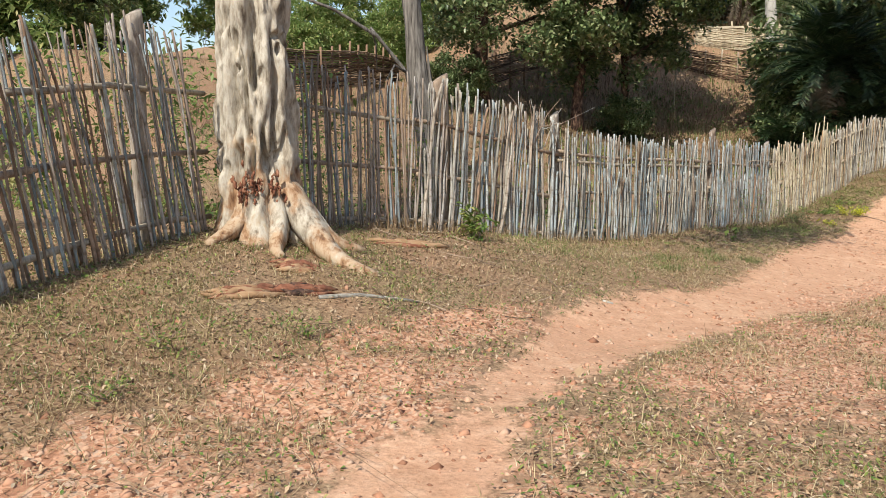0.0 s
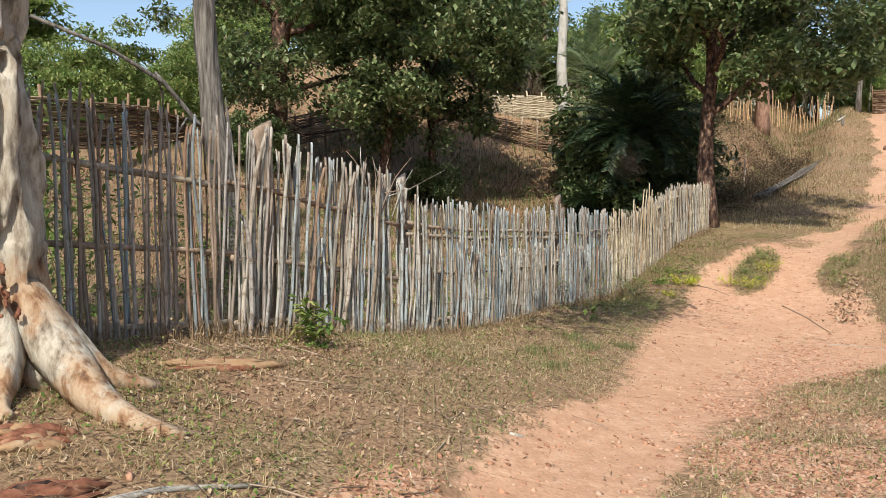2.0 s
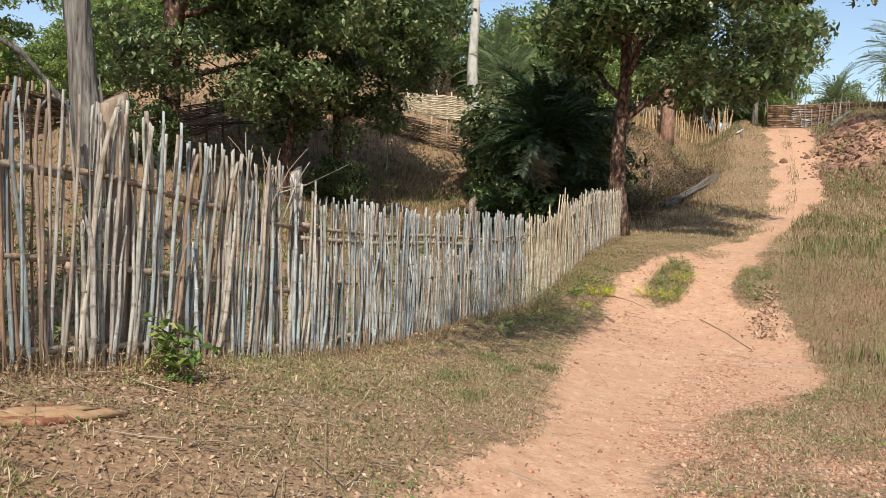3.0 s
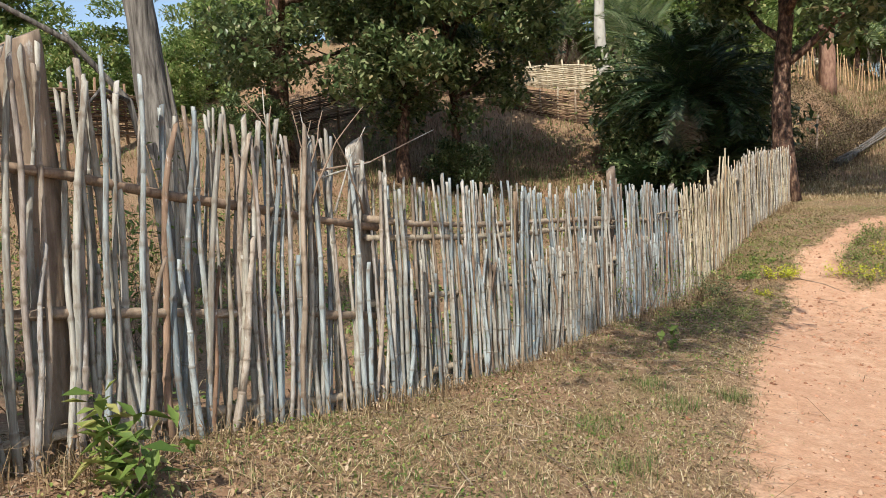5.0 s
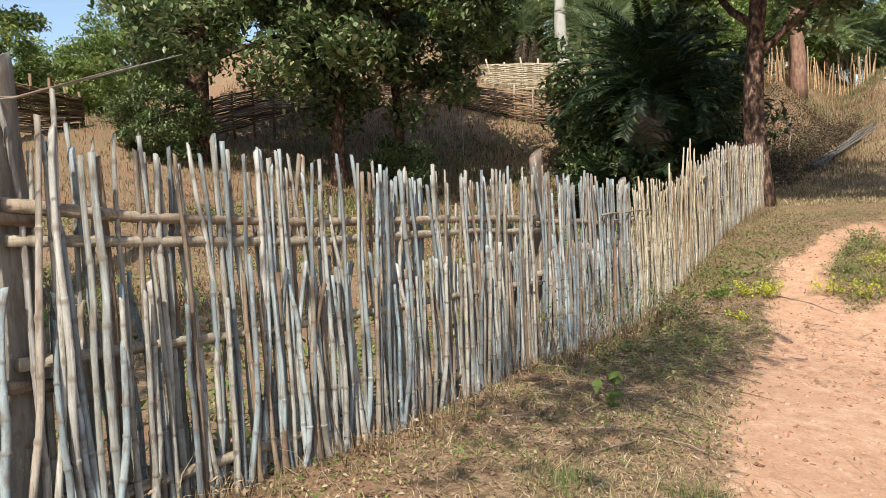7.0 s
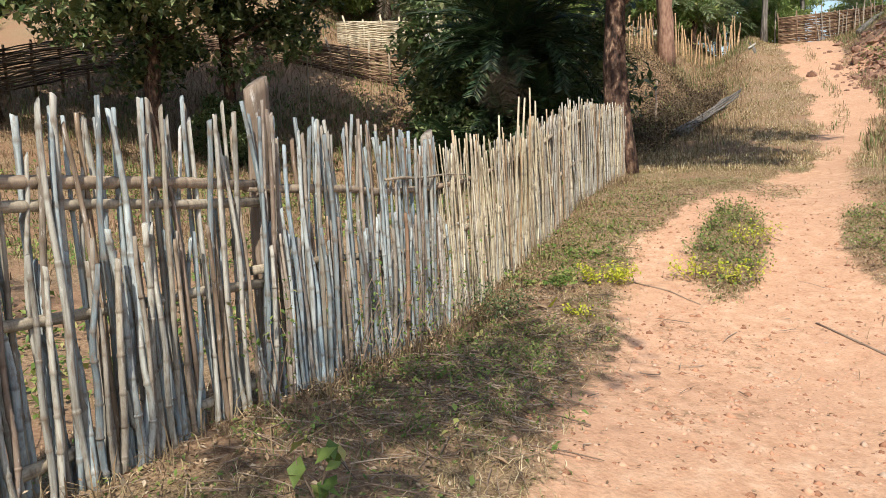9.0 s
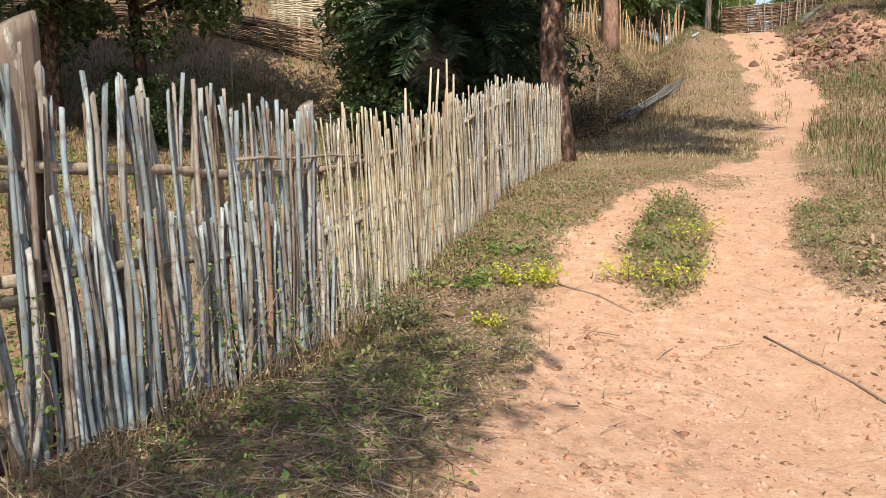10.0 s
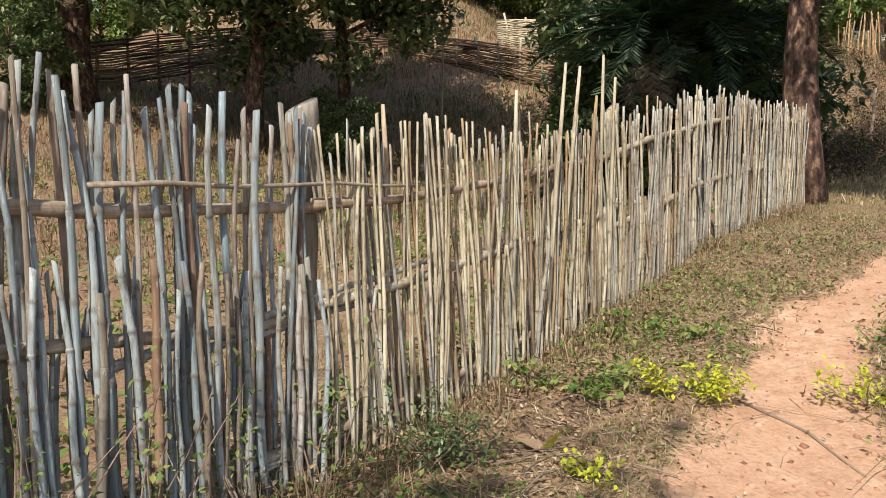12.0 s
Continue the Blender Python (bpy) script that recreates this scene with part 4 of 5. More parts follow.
def tower():
    t = thing("lattice_mast", at(75.5, 14.2), "distant steel lattice mast behind the trees", "mast")
    legs = [(-.9, -.9), (.9, -.9), (.9, .9), (-.9, .9)]
    for x, y in legs:
        s = Soup()
        s.tube([(x, y, -1), (x * .5, y * .5, 14)], [.08, .06], 6)
        part("leg", s.mesh("leg", STEEL), t)
    for z in range(1, 14, 2):
        k0, k1 = 1 - .5 * z / 14, 1 - .5 * (z + 2) / 14
        for i in range(4):
            (a, b), (c, d) = legs[i], legs[(i + 1) % 4]
            s = Soup()
            s.tube([(a * k0, b * k0, z), (c * k1, d * k1, z + 2)], [.045, .045], 5)
            part("brace", s.mesh("brace", STEEL), t)


tower()


# ---- poles, boughs and debris lying about ----
def pole_pile():
    t = thing("pole_pile", at(38, 5.4), "grey dry poles heaped on the grass bank", "poles")
    r = random.Random(8)
    b = t.location
    for k in range(9):
        s = Soup()
        a = (33.6 + r.uniform(0, .8), 6.0 + r.uniform(-.25, .2))
        c = (42.5 + r.uniform(-3.5, .3), 4.7 + r.uniform(-.2, .35))
        pts = []
        for i in range(7):
            q = i / 6
            u, v = a[0] + (c[0] - a[0]) * q, a[1] + (c[1] - a[1]) * q
            pts.append(at(u, v) - b + Vector((0, 0, .1 + .045 * (k % 3) + .25 * q * r.uniform(.6, 1))))
        s.tube(pts, [.055 * (1 - .5 * i / 6) for i in range(7)], 6, True, .2, k)
        part("pole", s.mesh("pole", GREY_BARK), t)


pole_pile()


def canes():
    """Long canes that stand above the straw-coloured fence."""
    r = random.Random(9)
    for u, h in ((16.5, 1.62), (17.55, 1.68), (17.95, 1.84), (18.1, 1.82), (18.45, 1.62), (18.75, 1.88), (18.9, 1.72)):
        t = thing("cane", at(u, 6.12), "long straw-coloured cane tied upright in the fence", "cane", "canes in the fence")
        s = Soup()
        dx = r.gauss(0, .05)
        s.tube([(dx * z, .02 * math.sin(2 * z), z) for z in (-.05, .5, 1, 1.5, h)], [.017, .016, .015, .013, .009], 7)
        part("shaft", s.mesh("shaft", BEIGE_STICK), t)


canes()


def loose_rail(u0, u1, v, h0, h1, thick, label):
    t = thing("loose_rail", at(u0, v, float(ground(u0, v)) + h0), label, "pole")
    s = Soup()
    b = t.location
    s.tube([at(u0 + (u1 - u0) * i / 6, v, float(ground(u0, v)) + h0 + (h1 - h0) * i / 6 + .008 * math.sin(i * 2)) - b for i in range(7)], [thick * (1 - .35 * i / 6) for i in range(7)], 7, True, .15)
    part("pole", s.mesh("pole", PALE_STICK), t)


loose_rail(14.9, 16.75, 6.15, .62, .84, .021, "pale rail end tied across the joint of two fences")
loose_rail(15.3, 16.3, 6.14, .64, .72, .02, "second pale rail end tied across the joint")
loose_rail(14.9, 16.6, 6.09, 1.25, 1.23, .011, "thin dark pole laid along the upper rail")
loose_rail(15.5, 17.0, 6.14, .1, .2, .022, "low pale rail bridging the two fences")


def hill_cane():
    t = thing("cane", at(30.6, 16.2), "single dry cane standing on the hillside", "cane")
    s = Soup()
    s.tube([(.03 * z, .02 * math.sin(z), z) for z in (-.1, .7, 1.4, 2.0, 2.4)], [.03, .028, .024, .02, .014], 6)
    part("shaft", s.mesh("shaft", BEIGE_STICK), t)


hill_cane()


def brush():
    """Thin dry branches caught in the fence's head by the post."""
    t = thing("brushwood", at(8.8, 6.1, 1.3), "thin dry branches caught on top of the fence", "branches")
    r = random.Random(10)
    ux, vx = Vector((U.x, U.y, 0)), Vector((V.x, V.y, 0))
    for k in range(14):
        s = Soup()
        if k < 2:
            pts = [Vector((0, 0, -.1 + .05 * k)) - ux * .35, Vector((0, 0, .0)) + ux * .2, Vector((0, 0, .22 - .07 * k)) + ux * (.9 - .25 * k) - vx * .05]
        else:
            pts = limb_path(-ux * r.uniform(-.1, .9) + Vector((0, 0, r.uniform(-.4, -.1))) - vx * .04, ux * r.gauss(.1, .35) + Vector((0, 0, 1)), r.uniform(.35, .7), 5, .16, r)
        s.tube(pts, [.008 * (1 - .7 * i / (len(pts) - 1)) for i in range(len(pts))], 5)
        part("twig", s.mesh("twig", TWIG if k % 3 else PALE_STICK), t)


brush()


def lying(name, label, cat, mat, pts, thick, seed, lift=.4, lump=.3):
    b = at(*pts[0])
    t = thing(name, b, label, cat)
    s = Soup()
    out = []
    for i in range(len(pts) - 1):
        for q in (0, .5):
            out.append((pts[i][0] + (pts[i + 1][0] - pts[i][0]) * q, pts[i][1] + (pts[i + 1][1] - pts[i][1]) * q))
    out.append(pts[-1])
    path = []
    for u, v in out:
        p = at(u, v) - b
        p.z = float(soil_z(u, v)) - b.z + thick * lift
        path.append(p)
    n = len(path) - 1
    s.tube(path, [thick * (.7 if i == 0 else 1 - .55 * i / n) for i in range(n + 1)], 7, True, lump, seed)
    part("wood", s.mesh("wood", mat), t)


def splintered(name, label, cat, mats, ends, wide, pieces, seed):
    """Old wood broken into long splinters that lie side by side."""
    r = random.Random(seed)
    (a, b), (c, d) = ends
    base = at(a, b)
    t = thing(name, base, label, cat)
    for k in range(pieces):
        s = Soup()
        q0, q1 = r.uniform(0, .35), r.uniform(.6, 1)
        off = r.uniform(-1, 1) * wide
        path = []
        for i in range(7):
            q = q0 + (q1 - q0) * i / 6
            u, v = a + (c - a) * q + off * .4, b + (d - b) * q + off + .012 * math.sin(7 * q + k)
            p = at(u, v, float(soil_z(u, v)) + .002 + .04 * r.random() * (1 - abs(off) / wide * .7)) - base
            path.append(p)
        f = r.uniform(.016, .034)
        s.tube(path, [f * x * r.uniform(.8, 1.2) for x in (.25, .8, 1, 1, .95, .7, .15)], 6, True, .7, k)
        part("splinter", s.mesh("splinter", mats[k % len(mats)]), t)


splintered("root", "orange-brown slab of root on the bank beneath the fence", "root", [ROOTWOOD, ROT, ROOTWOOD], ((5.0, 5.5), (5.8, 5.15)), .07, 14, 1)
splintered("rotten_log", "split orange rotten log lying in the dry grass", "log", [ROOTWOOD, ROOTWOOD, ROT], ((2.7, 4.45), (3.35, 4.36)), .06, 15, 2)
splintered("rotten_log", "dark crumbling piece of log beside the split one", "log", [ROT, ROT, DARK_BARK], ((3.2, 4.4), (3.75, 4.28)), .06, 16, 3)
splintered("rotten_log", "crumbled red rotten wood below the big tree", "log", [ROT, ROOTWOOD, ROT], ((3.55, 4.9), (3.95, 4.75)), .09, 14, 4)
lying("branch", "pale dry branch lying below the big tree", "branch", PALE_STICK, [(3.5, 4.2), (3.85, 4.15), (4.3, 4.0)], .022, 4)
lying("long_twig", "long thin dark twig lying across the track", "twig", TWIG, [(17.2, 3.25), (16.5, 2.75), (15.6, 2.35)], .014, 5)
lying("long_twig", "thin dry twig beside the grass island", "twig", TWIG, [(17.9, 4.9), (17.7, 4.5), (17.4, 4.2)], .011, 6)
lying("long_twig", "pale straw stalk lying on the dirt", "twig", PALE_STICK, [(14.5, 2.3), (14.6, 2.0), (14.5, 1.6)], .008, 7)
lying("branch", "thick dry branch under the fence's foot", "branch", TWIG, [(15.3, 5.75), (15.6, 5.6), (16.0, 5.62)], .02, 8)
lying("branch", "crooked dry branch among the litter", "branch", TWIG, [(14.6, 5.7), (14.9, 5.55), (15.1, 5.6)], .015, 9)
lying("branch", "grey forked branch on the shaded litter", "branch", GREY_BARK, [(14.4, 5.2), (14.7, 5.35), (14.9, 5.2)], .014, 10)
lying("white_stick", "small pale piece of wood on the path", "stick", PALE_BARK, [(6.45, 3.75), (6.52, 3.68)], .016, 11)


lying("log", "grey barkless log lying beside the lane", "log", GREY_BARK, [(52.5, 4.2), (54, 4.3), (55.6, 4.5)], .1, 12)
lying("log", "second grey log heaped beside the lane", "log", PALE_BARK, [(53, 4.5), (54.3, 4.3), (55.2, 4.2)], .07, 13, 1.6)
lying("log", "dark log across the top of the lane", "log", GREY_BARK, [(56, -.6), (57, -1.2), (58, -1.9)], .2, 14, .8)


# ---- ground cover ----
def scatter(count, box, chance, seed):
    rng = np.random.default_rng(seed)
    u = rng.uniform(box[0], box[1], count)
    v = rng.uniform(box[2], box[3], count)
    keep = rng.uniform(0, 1, count) < chance(u, v)
    u, v = u[keep], v[keep]
    x, y = xy(u, v)
    return u, v, np.stack([x, y, soil_z(u, v) - .004], 1), rng


def grown(u, v):
    return np.clip(1 - 1.15 * bare(u, v, .3), 0, 1)


def stuff(name, me, label, cat):
    return tagged(new(name, me), label, cat, kind="stuff")


def cover():
    # short dry grass of the verges
    u, v, p, rng = scatter(430000, (-.5, 27, -1.5, 6.6), lambda u, v: grown(u, v) * (1 - .8 * stony(u, v)) * (.15 + 1.2 * ease(.38, .62, patchy(u, v, 1))), 101)
    k = len(u)
    stuff("dry_grass", blades_mesh("dry_grass", p, rng.gamma(2.0, .014, k) + .012, rng.uniform(.003, .006, k), GRASS, rng, 2.4), "short dry straw-coloured grass on the verges", "grass")
    u, v, p, rng = scatter(110000, (-.5, 28, 1.5, 6.6), lambda u, v: grown(u, v) * (1 - stony(u, v)) * ease(.5, .68, patchy(u, v, 21)) * 1.2, 102)
    k = len(u)
    stuff("green_grass", blades_mesh("green_grass", p, rng.gamma(2.5, .012, k) + .012, rng.uniform(.003, .0055, k), GREEN_GRASS, rng, 1.2), "sparse green grass among the dry litter", "grass")
    # tiny weeds with small leaves
    u, v, p, rng = scatter(150000, (-.5, 24, -1.0, 6.5), lambda u, v: grown(u, v) * (1 - .9 * stony(u, v)) * ease(.4, .66, patchy(u, v, 31)), 103)
    p[:, 2] += rng.gamma(2, .014, len(u))
    stuff("small_weeds", leaves_mesh("small_weeds", p, .026, HERB_LEAF, rng, .0, .55), "tiny leafy weeds creeping over the ground", "weeds")
    # fallen leaves, bark and chaff
    u, v, p, rng = scatter(230000, (-.5, 24, -1.5, 6.8), lambda u, v: np.clip(grown(u, v) + .03, 0, 1) * (1 - .6 * stony(u, v)) * (.25 + .9 * patchy(u, v, 41)), 104)
    p[:, 2] += rng.uniform(.004, .026, len(u))
    stuff("dead_leaves", leaves_mesh("dead_leaves", p, .031, DEAD_LEAF, rng, .0, .5, .5), "fallen dry leaves and chaff", "leaf litter")
    # loose stalks
    u, v, p, rng = scatter(14000, (-.5, 26, -1, 6.6), lambda u, v: np.clip(grown(u, v) + .05, 0, 1) * (.4 + .6 * blob(u, v, 14.4, 5.5, 2.2, 1.0)), 105)
    k = len(u)
    stuff("loose_stalks", blades_mesh("loose_stalks", p + np.array([0, 0, .01]), rng.uniform(.04, .16, k), rng.uniform(.004, .007, k), STRAW, rng, 6.0), "loose dry stalks lying on the ground", "straw")
    # tall grass on the far verge, the bank and the hillside
    def tall(u, v):
        right = ease(2.2, .9, v) * ease(7, 16, u)
        hill = ease(9, 13, v) * (.25 + .55 * ease(20, 27, u))
        bankside = ease(3.6, 5.5, v) * ease(27, 33, u) * .9
        return np.clip(right + hill + bankside, 0, 1) * grown(u, v) * (1 - stony(u, v)) * (.3 + .9 * ease(.4, .6, patchy(u * .5, v * .5, 51)))
    u, v, p, rng = scatter(330000, (8, 62, -7, 26), tall, 106)
    k = len(u)
    stuff("tall_dry_grass", blades_mesh("tall_dry_grass", p, rng.gamma(3, .05, k) + .04, rng.uniform(.005, .01, k) + .01 * ease(20, 32, u), STRAW, rng, .8), "tall reddish dead grass on banks and hillside", "grass")
    u, v, p, rng = scatter(150000, (14, 60, -6, 26), lambda u, v: .8 * tall(u, v) * ease(.45, .6, patchy(u * .6, v * .6, 71)), 107)
    k = len(u)
    stuff("hillside_grass", blades_mesh("hillside_grass", p, rng.gamma(4, .05, k) + .04, rng.uniform(.012, .024, k), GREEN_GRASS, rng, .5), "greenish grass on the hillside", "grass")
    u, v, p, rng = scatter(200000, (26, 66, -6, 9), lambda u, v: grown(u, v) * (1 - stony(u, v)) * (.25 + .9 * ease(.4, .6, patchy(u * .8, v * .8, 61))), 109)
    k = len(u)
    stuff("far_verge_grass", blades_mesh("far_verge_grass", p, rng.gamma(2.5, .026, k) + .02, rng.uniform(.01, .02, k), GRASS, rng, 1.3), "straw-coloured grass along the far track", "grass")
    # sunny grass and litter on the slope behind the fences
    u, v, p, rng = scatter(120000, (3, 34, 6.7, 20), lambda u, v: (.2 + .9 * ease(.42, .6, patchy(u * .7, v * .7, 91))) * ease(6.6, 7.4, v) * (.3 + .7 * ease(8, 12, v)), 111)
    k = len(u)
    stuff("slope_grass", blades_mesh("slope_grass", p, rng.gamma(3, .028, k) + .03, rng.uniform(.008, .016, k), STRAW, rng, 1.0), "straw-brown grass on the slope behind the fences", "grass")
    u, v, p, rng = scatter(60000, (3, 30, 6.4, 16), lambda u, v: ease(.4, .66, patchy(u, v, 93)), 112)
    p[:, 2] += rng.gamma(2, .03, len(u))
    stuff("slope_weeds", leaves_mesh("slope_weeds", p, .075, HERB_LEAF, rng, .0, .55), "leafy weeds on the ground behind the fences", "weeds")
    # brown weeds along the foot of the fence
    u, v, p, rng = scatter(26000, (3.8, 25, 5.55, 6.5), lambda u, v: np.exp(-((v - 6.0) / .17) ** 2) * (.15 + ease(.42, .62, patchy(u * 1.6, v, 95))), 113)
    k = len(u)
    stuff("fence_foot_weeds", blades_mesh("fence_foot_weeds", p, rng.gamma(3, .035, k) + .03, rng.uniform(.004, .008, k), STRAW, rng, .6), "brown dead weeds along the foot of the fence", "weeds")
    u, v, p, rng = scatter(20000, (3.8, 25, 5.55, 6.5), lambda u, v: np.exp(-((v - 6.0) / .15) ** 2) * ease(.45, .62, patchy(u * 1.6, v, 95)), 114)
    p[:, 2] += rng.gamma(2, .03, len(u))
    stuff("fence_foot_leaves", leaves_mesh("fence_foot_leaves", p, .035, DEAD_LEAF, rng, .0, .5), "withered leaves caught at the foot of the fence", "leaf litter")
    # greener weeds of the verge beside the bamboo fence
    u, v, p, rng = scatter(11000, (12.5, 23, 3.6, 6.1), lambda u, v: grown(u, v) * ease(.42, .62, patchy(u * 1.4, v * 1.4, 99)) * ease(12.5, 15, u) * (1 - ease(20, 23, u)), 116)
    p[:, 2] += rng.gamma(2, .022, len(u))
    stuff("verge_weeds", leaves_mesh("verge_weeds", p, .042, HERB_LEAF, rng, .0, .6), "low green weeds on the verge beside the fence", "weeds")
    u, v, p, rng = scatter(9000, (-.5, 26, -1.2, 5.5), lambda u, v: .25 + .6 * ease(.5, .66, patchy(u * 1.3, v * 1.3, 55)), 117)
    pebbles = Soup()
    for k in range(0, len(u), 2):
        c, w = Vector(p[k]), float(rng.gamma(2, .0035)) + .004
        a, b = Vector((w, w * .3, 0)), Vector((-w * .3, w * .8, 0))
        pebbles.add([c + a, c + b, c - a, c - b, c + Vector((0, 0, w * 1.1)), c - Vector((0, 0, w))], [(0, 1, 4), (1, 2, 4), (2, 3, 4), (3, 0, 4), (1, 0, 5), (2, 1, 5), (3, 2, 5), (0, 3, 5)])
    stuff("pebbles", pebbles.mesh("pebbles", STONE), "small red pebbles strewn over the dirt track", "pebbles")
    # brown bramble on the bank beyond the tree, toned down for the tree's shade
    u, v, p, rng = scatter(90000, (29, 47, 5.2, 11), lambda u, v: ease(5.2, 6.4, v + .12 * (u - 34)) * (.25 + .75 * ease(.42, .6, patchy(u * .8, v * .8, 97))) * grown(u, v), 115)
    p[:, 2] += rng.gamma(2, .13, len(u))
    stuff("bramble", leaves_mesh("bramble", p, .075, SHADED_BRAMBLE, rng, .0, .5), "tangled brown dead bramble on the bank", "scrub")
    # low scrub on the far slopes
    u, v, p, rng = scatter(140000, (26, 75, -9, 24), lambda u, v: grown(u, v) * ease(.52, .66, patchy(u * .55, v * .55, 81)) * np.clip(ease(5, 8, v) + ease(1, -1, v), 0, 1) * .55, 108)
    p[:, 2] += rng.gamma(2, .16, len(u))
    stuff("scrub", leaves_mesh("scrub", p, .12, HERB_LEAF, rng, .1, .5), "low green and yellow scrub on the far slopes", "bushes")


cover()


def twigs():
    r = random.Random(77)
    s = Soup()
    while len(s.v) < 1150 * 9:
        u, v = (r.gauss(14.6, 1.3), r.gauss(5.35, .45)) if r.random() < .72 else (r.uniform(3, 22), r.uniform(3.2, 6.4))
        if v > 6.3 or float(edge_l(u)) > v and r.random() < .85:
            continue
        a, length = r.uniform(0, 6.28), r.uniform(.06, .4)
        pts = []
        for i in range(3):
            x, y = u + math.cos(a) * length * (i / 2 - .5), v + math.sin(a) * length * (i / 2 - .5) + r.gauss(0, .012)
            pts.append(at(x, y, float(soil_z(x, y)) + .012 + r.uniform(0, .02)))
        w = r.uniform(.002, .006)
        s.tube(pts, [w, w * .9, w * .5], 3, False)
    stuff("twigs", s.mesh("twigs", TWIG), "dry twigs strewn over the ground", "twigs")


twigs()


def leaf_heap():
    rng = np.random.default_rng(55)
    k = 420
    u, v = rng.uniform(16.3, 19.6, k), rng.normal(2.2, .14, k)
    x, y = xy(u, v)
    stuff("dry_leaf_heap", leaves_mesh("dry_leaf_heap", np.stack([x, y, soil_z(u, v) + rng.uniform(.005, .05, k)], 1), .07, DEAD_LEAF, rng, 0, .5, .6), "curled dry leaves heaped along the rut", "leaf litter")
    for u, v, mat, size, label in ((16.75, 5.42, YELLOW_LEAF, .2, "large yellowed leaf fallen in the grass"), (16.7, 5.5, DEAD_LEAF, .16, "pale dead leaf beside the yellow one"), (13.2, 4.75, DEAD_LEAF, .09, "pale fallen leaf on the bare earth"),
                                   (4.2, 2.45, DEAD_LEAF, .1, "curled brown leaf on the sandy path")):
        t = thing("fallen_leaf", at(u, v, float(soil_z(u, v)) + .015), label, "leaf")
        part("blade", leaves_mesh("blade", [(0, 0, .01)], size, mat, rng, 0, .55, .1), t)


leaf_heap()


def clods():
    """Broken lumps of red earth on the cut bank beside the lane."""
    r = random.Random(66)
    s = Soup()
    for k in range(900):
        u, v = r.gauss(47, 3.5), r.gauss(-1.1, .9)
        w = min(.28, .03 + r.expovariate(18))
        p = at(u, v, float(soil_z(u, v)))
        s.tube([p + Vector((r.gauss(0, w * .2), r.gauss(0, w * .2), w * (q - .35))) for q in (0, .35, .75, 1)], [w * x for x in (.7, 1, .8, .2)], 6, True, .8, k)
    stuff("earth_clods", s.mesh("earth_clods", RED_BARK, False), "crumbled red earth on the bank beside the lane", "earth")


clods()


def stones():
    """Angular laterite stones pressed into the track and the red gravel."""
    u, v, p, rng = scatter(110000, (-.5, 22, -1.5, 6.0), lambda u, v: np.clip(.95 * stony(u, v) + .2 * bare(u, v) + .03, 0, 1) * (.25 + .9 * patchy(u, v, 91)), 201)
    k = len(u)
    size = np.clip(rng.gamma(1.5, .0065, k) + .004, 0, .042)
    oct8 = np.array([[1, 0, 0], [0, 1, 0], [-1, 0, 0], [0, -1, 0], [.2, .1, .62], [0, 0, -.5]], float)
    tri = np.array([[0, 1, 4], [1, 2, 4], [2, 3, 4], [3, 0, 4], [1, 0, 5], [2, 1, 5], [3, 2, 5], [0, 3, 5]])
    a = rng.uniform(0, 6.28, k)
    shape = oct8[None] * rng.uniform(.6, 1.4, (k, 6, 1)) * size[:, None, None]
    ca, sa = np.cos(a)[:, None], np.sin(a)[:, None]
    x = shape[..., 0] * ca - shape[..., 1] * sa
    y = shape[..., 0] * sa + shape[..., 1] * ca
    verts = np.stack([x + p[:, :1], y + p[:, 1:2], shape[..., 2] + p[:, 2:3] + .002], -1).reshape(-1, 3)
    faces = (np.arange(k)[:, None, None] * 6 + tri[None]).reshape(-1, 3)
    me = bpy.data.meshes.new("stones")  # pressed-in pebbles
    me.vertices.add(len(verts))
    me.vertices.foreach_set("co", verts.ravel())
    me.loops.add(faces.size)
    me.loops.foreach_set("vertex_index", faces.ravel().astype(np.int32))
    me.polygons.add(len(faces))
    me.polygons.foreach_set("loop_start", np.arange(0, faces.size, 3, dtype=np.int32))
    me.materials.append(STONE)
    me.update(calc_edges=True)
    stuff("stones", me, "small angular red stones on the track", "stones")


stones()


# ---- plants that stand out ----
def plant(name, u, v, label, mat, leaves, spread, high, size, seed, cat="plant", slim=.6, stems=7):
    rng = np.random.default_rng(seed)
    r = random.Random(seed)
    t = thing(name, at(u, v, float(soil_z(u, v))), label, cat)
    tips = []
    for k in range(stems):
        s = Soup()
        a = k * 2.4 + r.uniform(-.4, .4)
        lp = limb_path((r.gauss(0, spread * .2), r.gauss(0, spread * .2), -.02), (math.cos(a) * spread, math.sin(a) * spread, high), r.uniform(.6, 1) * math.hypot(spread, high), 5, .14, r)
        s.tube(lp, [.006 * (1 - .7 * i / 5) for i in range(6)], 4)
        tips += lp[2:]
        part("stem", s.mesh("stem", TWIG), t)
    c = np.array([list(q) for q in tips])[rng.integers(0, len(tips), leaves)] + rng.normal(0, .16, (leaves, 3)) * np.array([spread, spread, high])
    c[:, 2] = np.maximum(c[:, 2], .01)
    tagged(part("foliage", leaves_mesh("foliage", c, size, mat, rng, .1, slim), t), kind="stuff")


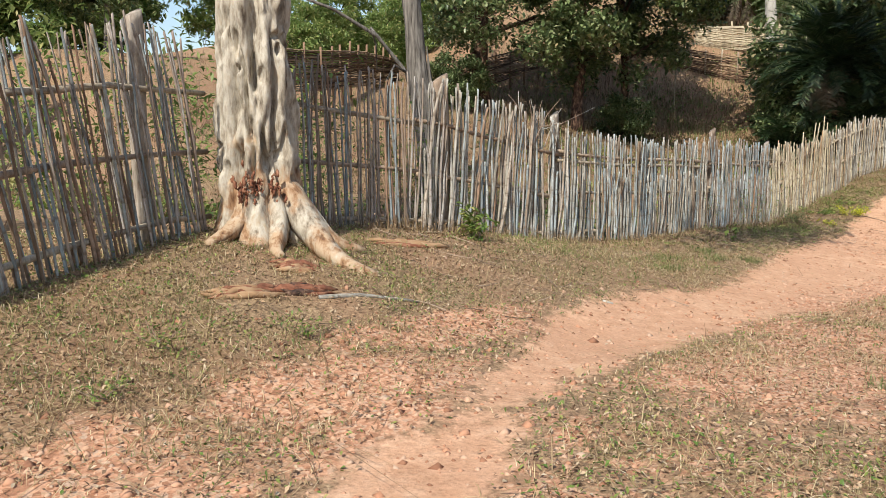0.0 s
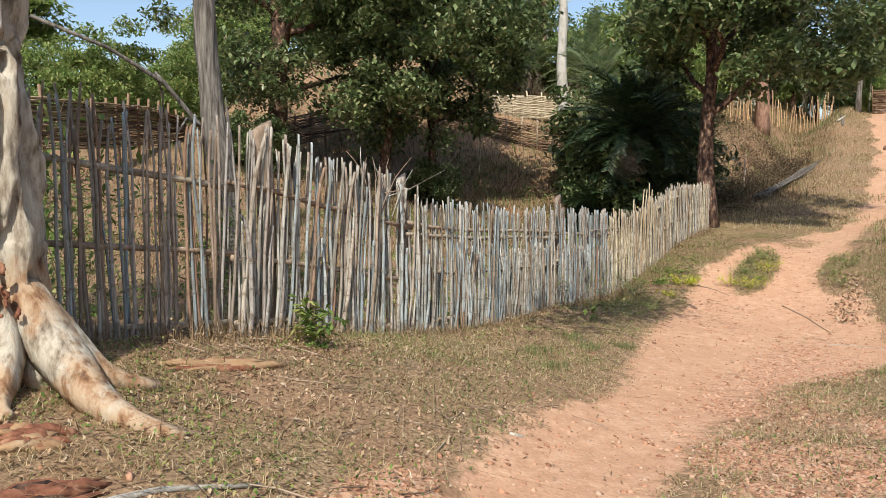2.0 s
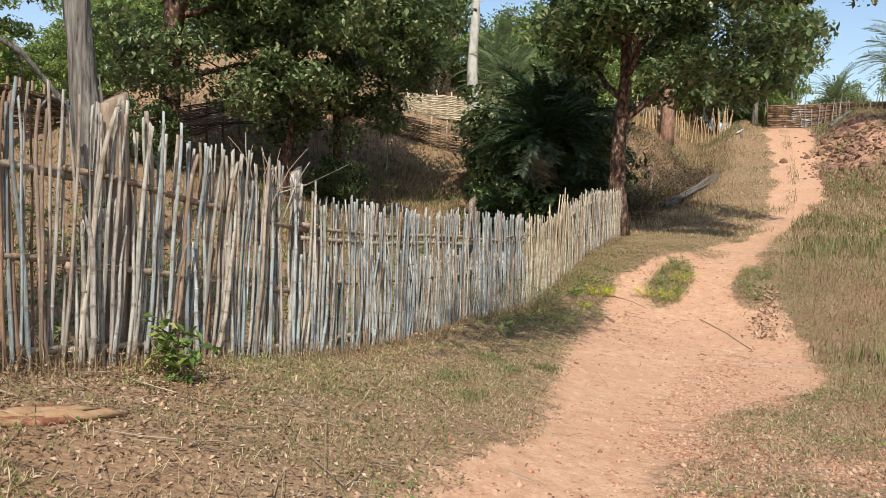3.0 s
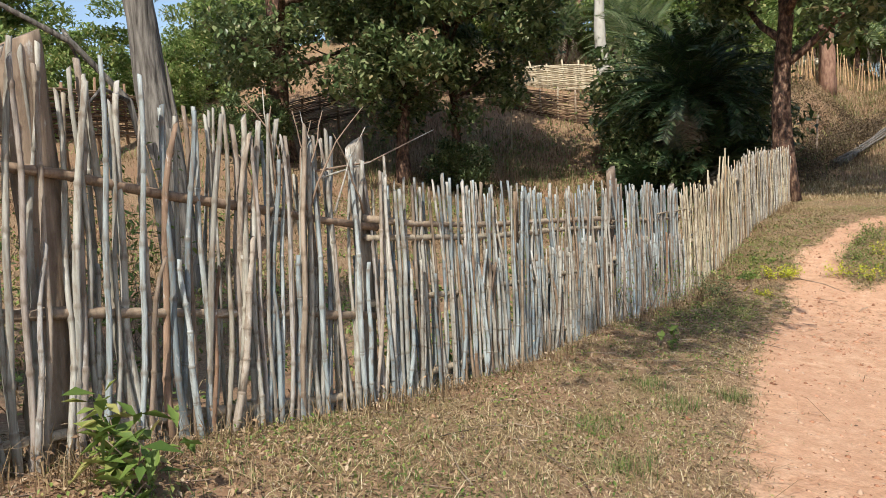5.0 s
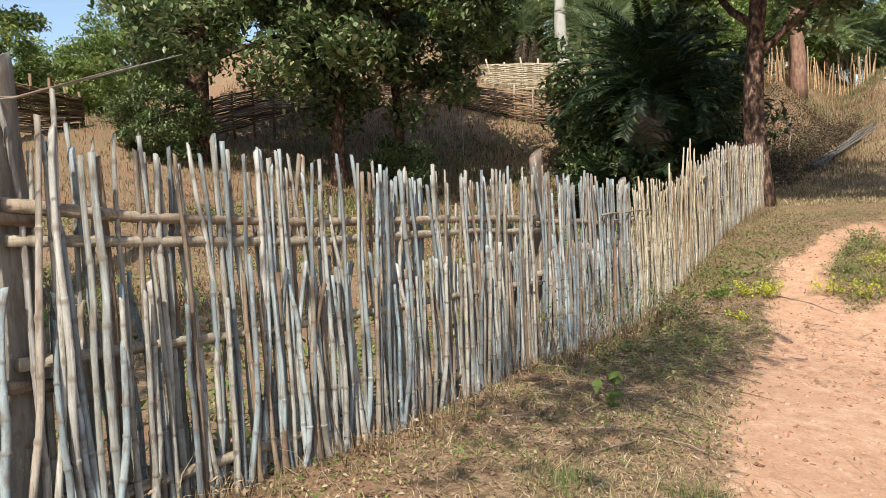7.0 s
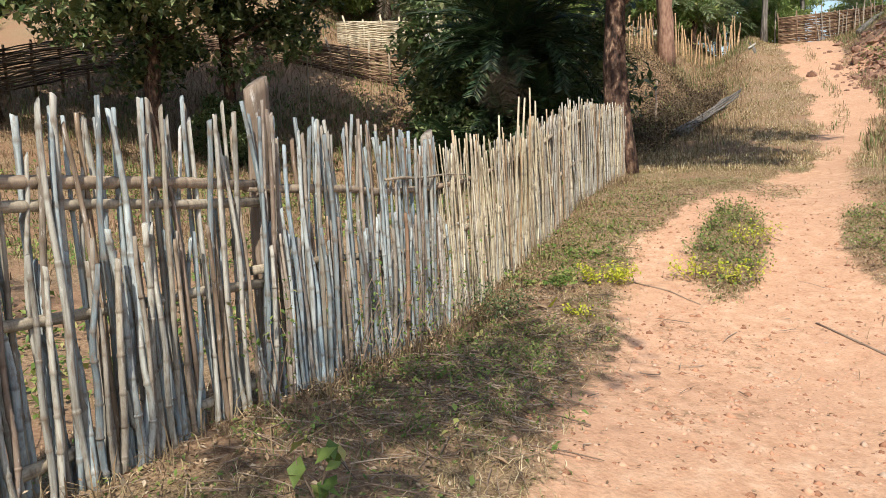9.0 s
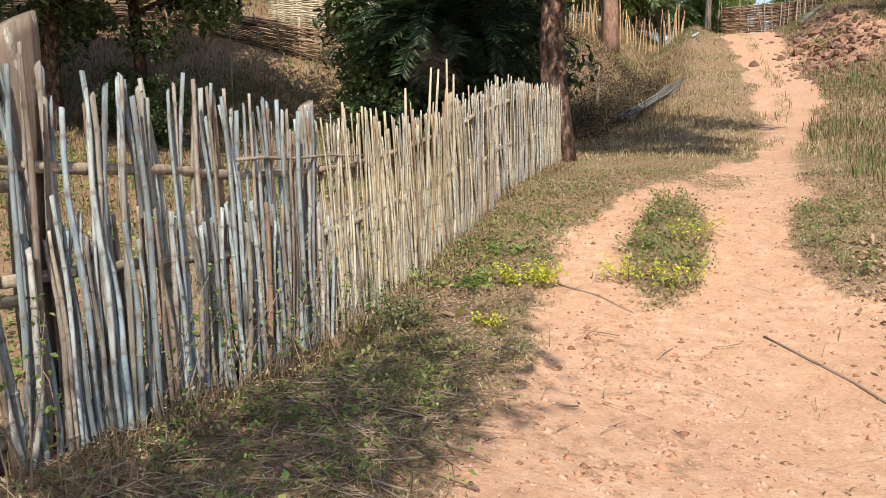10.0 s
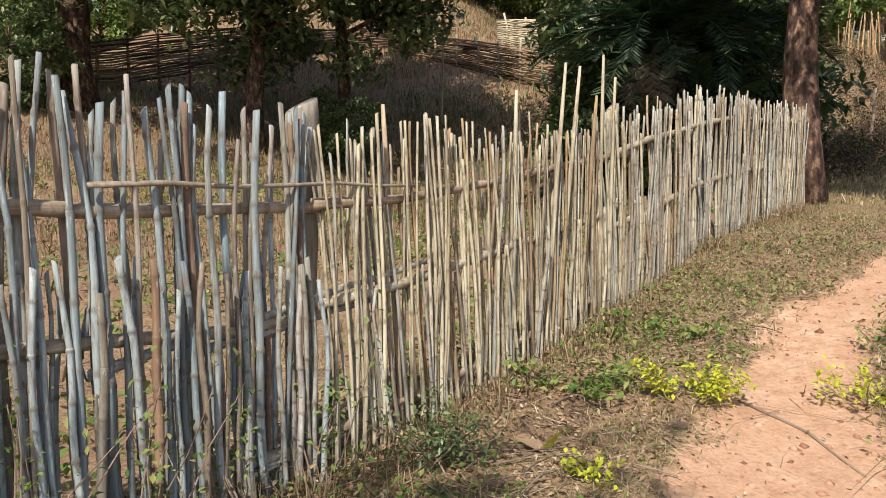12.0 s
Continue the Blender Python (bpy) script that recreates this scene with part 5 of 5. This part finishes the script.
plant("herb", 6.7, 5.62, "leafy green plant at the fence's foot", HERB_LEAF, 120, .26, .36, .12, 301, slim=.38, stems=8)
plant("herb", 12.45, 5.25, "young plant with a few broad green leaves", HERB_LEAF, 14, .12, .3, .12, 302, slim=.6, stems=3)
plant("herb", 17.72, 5.12, "bright yellow-green leafy weed beside the track", YELLOW_LEAF, 620, .24, .2, .036, 303)
plant("herb", 16.6, 5.15, "small yellow-green weed in the grass", YELLOW_LEAF, 130, .16, .1, .034, 304)
plant("herb", 16.3, 5.75, "feathery dark-green herb at the fence's foot", DARK_LEAF, 900, .3, .35, .03, 305)
plant("herb", 17.6, 5.7, "low bright green creeper beside the fence", HERB_LEAF, 500, .45, .14, .05, 306)
plant("herb", 18.6, 5.75, "low green creeper beside the fence", HERB_LEAF, 420, .42, .14, .05, 307)
for k, (u, v) in enumerate(((18.2, 4.3), (18.5, 3.85), (19.0, 4.25), (19.3, 3.8), (19.9, 4.2), (20.3, 3.9), (18.1, 3.85), (20.8, 4.1))):
    plant("herb", u, v, "yellowing weed tuft on the grass island", YELLOW_LEAF if k % 3 == 0 else HERB_LEAF, 260, .24, .26, .035, 310 + k)
for k, (u, v) in enumerate(((13.3, 5.3), (13.9, 5.0), (14.3, 5.6), (14.9, 5.1), (15.4, 5.3), (12.9, 5.7), (15.9, 5.2), (16.1, 5.5), (13.6, 5.65), (2.2, 3.95), (3.0, 3.8), (1.7, 3.6))):
    plant("herb", u, v, "small leafy green weed among dry stalks", HERB_LEAF, 170, .2, .14, .026, 400 + k)
for k, (u, v) in enumerate(((18.6, 2.45), (19.4, 2.6), (20.1, 2.3), (20.7, 2.6))):
    plant("herb", u, v, "dry weed tuft between the wheel tracks", HERB_LEAF, 200, .24, .24, .035, 330 + k)
for k, (u, v) in enumerate(((14.6, 6.0), (15.0, 6.0), (15.4, 6.0), (14.1, 6.0), (15.75, 5.98), (13.2, 5.95))):
    plant("climbing_weed", u, v, "thin weed climbing up the bamboo fence", HERB_LEAF, 130, .14, .75, .03, 340 + k, stems=5)
for k, (u, v) in enumerate(((9.6, 4.9), (10.5, 4.6), (10.9, 5.0), (9.0, 4.5), (11.2, 4.4), (7.8, 1.2), (5.6, 1.0))):
    s = 350 + k
    rng = np.random.default_rng(s)
    n = 220
    t = thing("grass_tuft", at(u, v, float(soil_z(u, v))), "tuft of green grass on the dry verge", "grass")
    tagged(part("tuft", blades_mesh("tuft", np.concatenate([rng.normal(0, .1, (n, 2)), np.zeros((n, 1))], 1), rng.uniform(.03, .13, n), rng.uniform(.003, .005, n), GREEN_GRASS, rng, .9), t), kind="stuff")
for k, (u, v, w) in enumerate(((5.2, 7.3, 1.0), (4.2, 7.6, 1.2), (3.2, 7.4, 1.0), (2.0, 7.0, 1.1), (1.0, 6.8, 1.0), (5.8, 8.2, .9), (9.5, 9.5, 1.1), (8.3, 10.8, 1.2))):
    plant("bush", u, v, "straggly green bush growing behind the fence", FRESH_LEAF if k % 2 else HERB_LEAF, 900, .7 * w, 1.7 * w, .09, 370 + k, "bush", .4, 12)
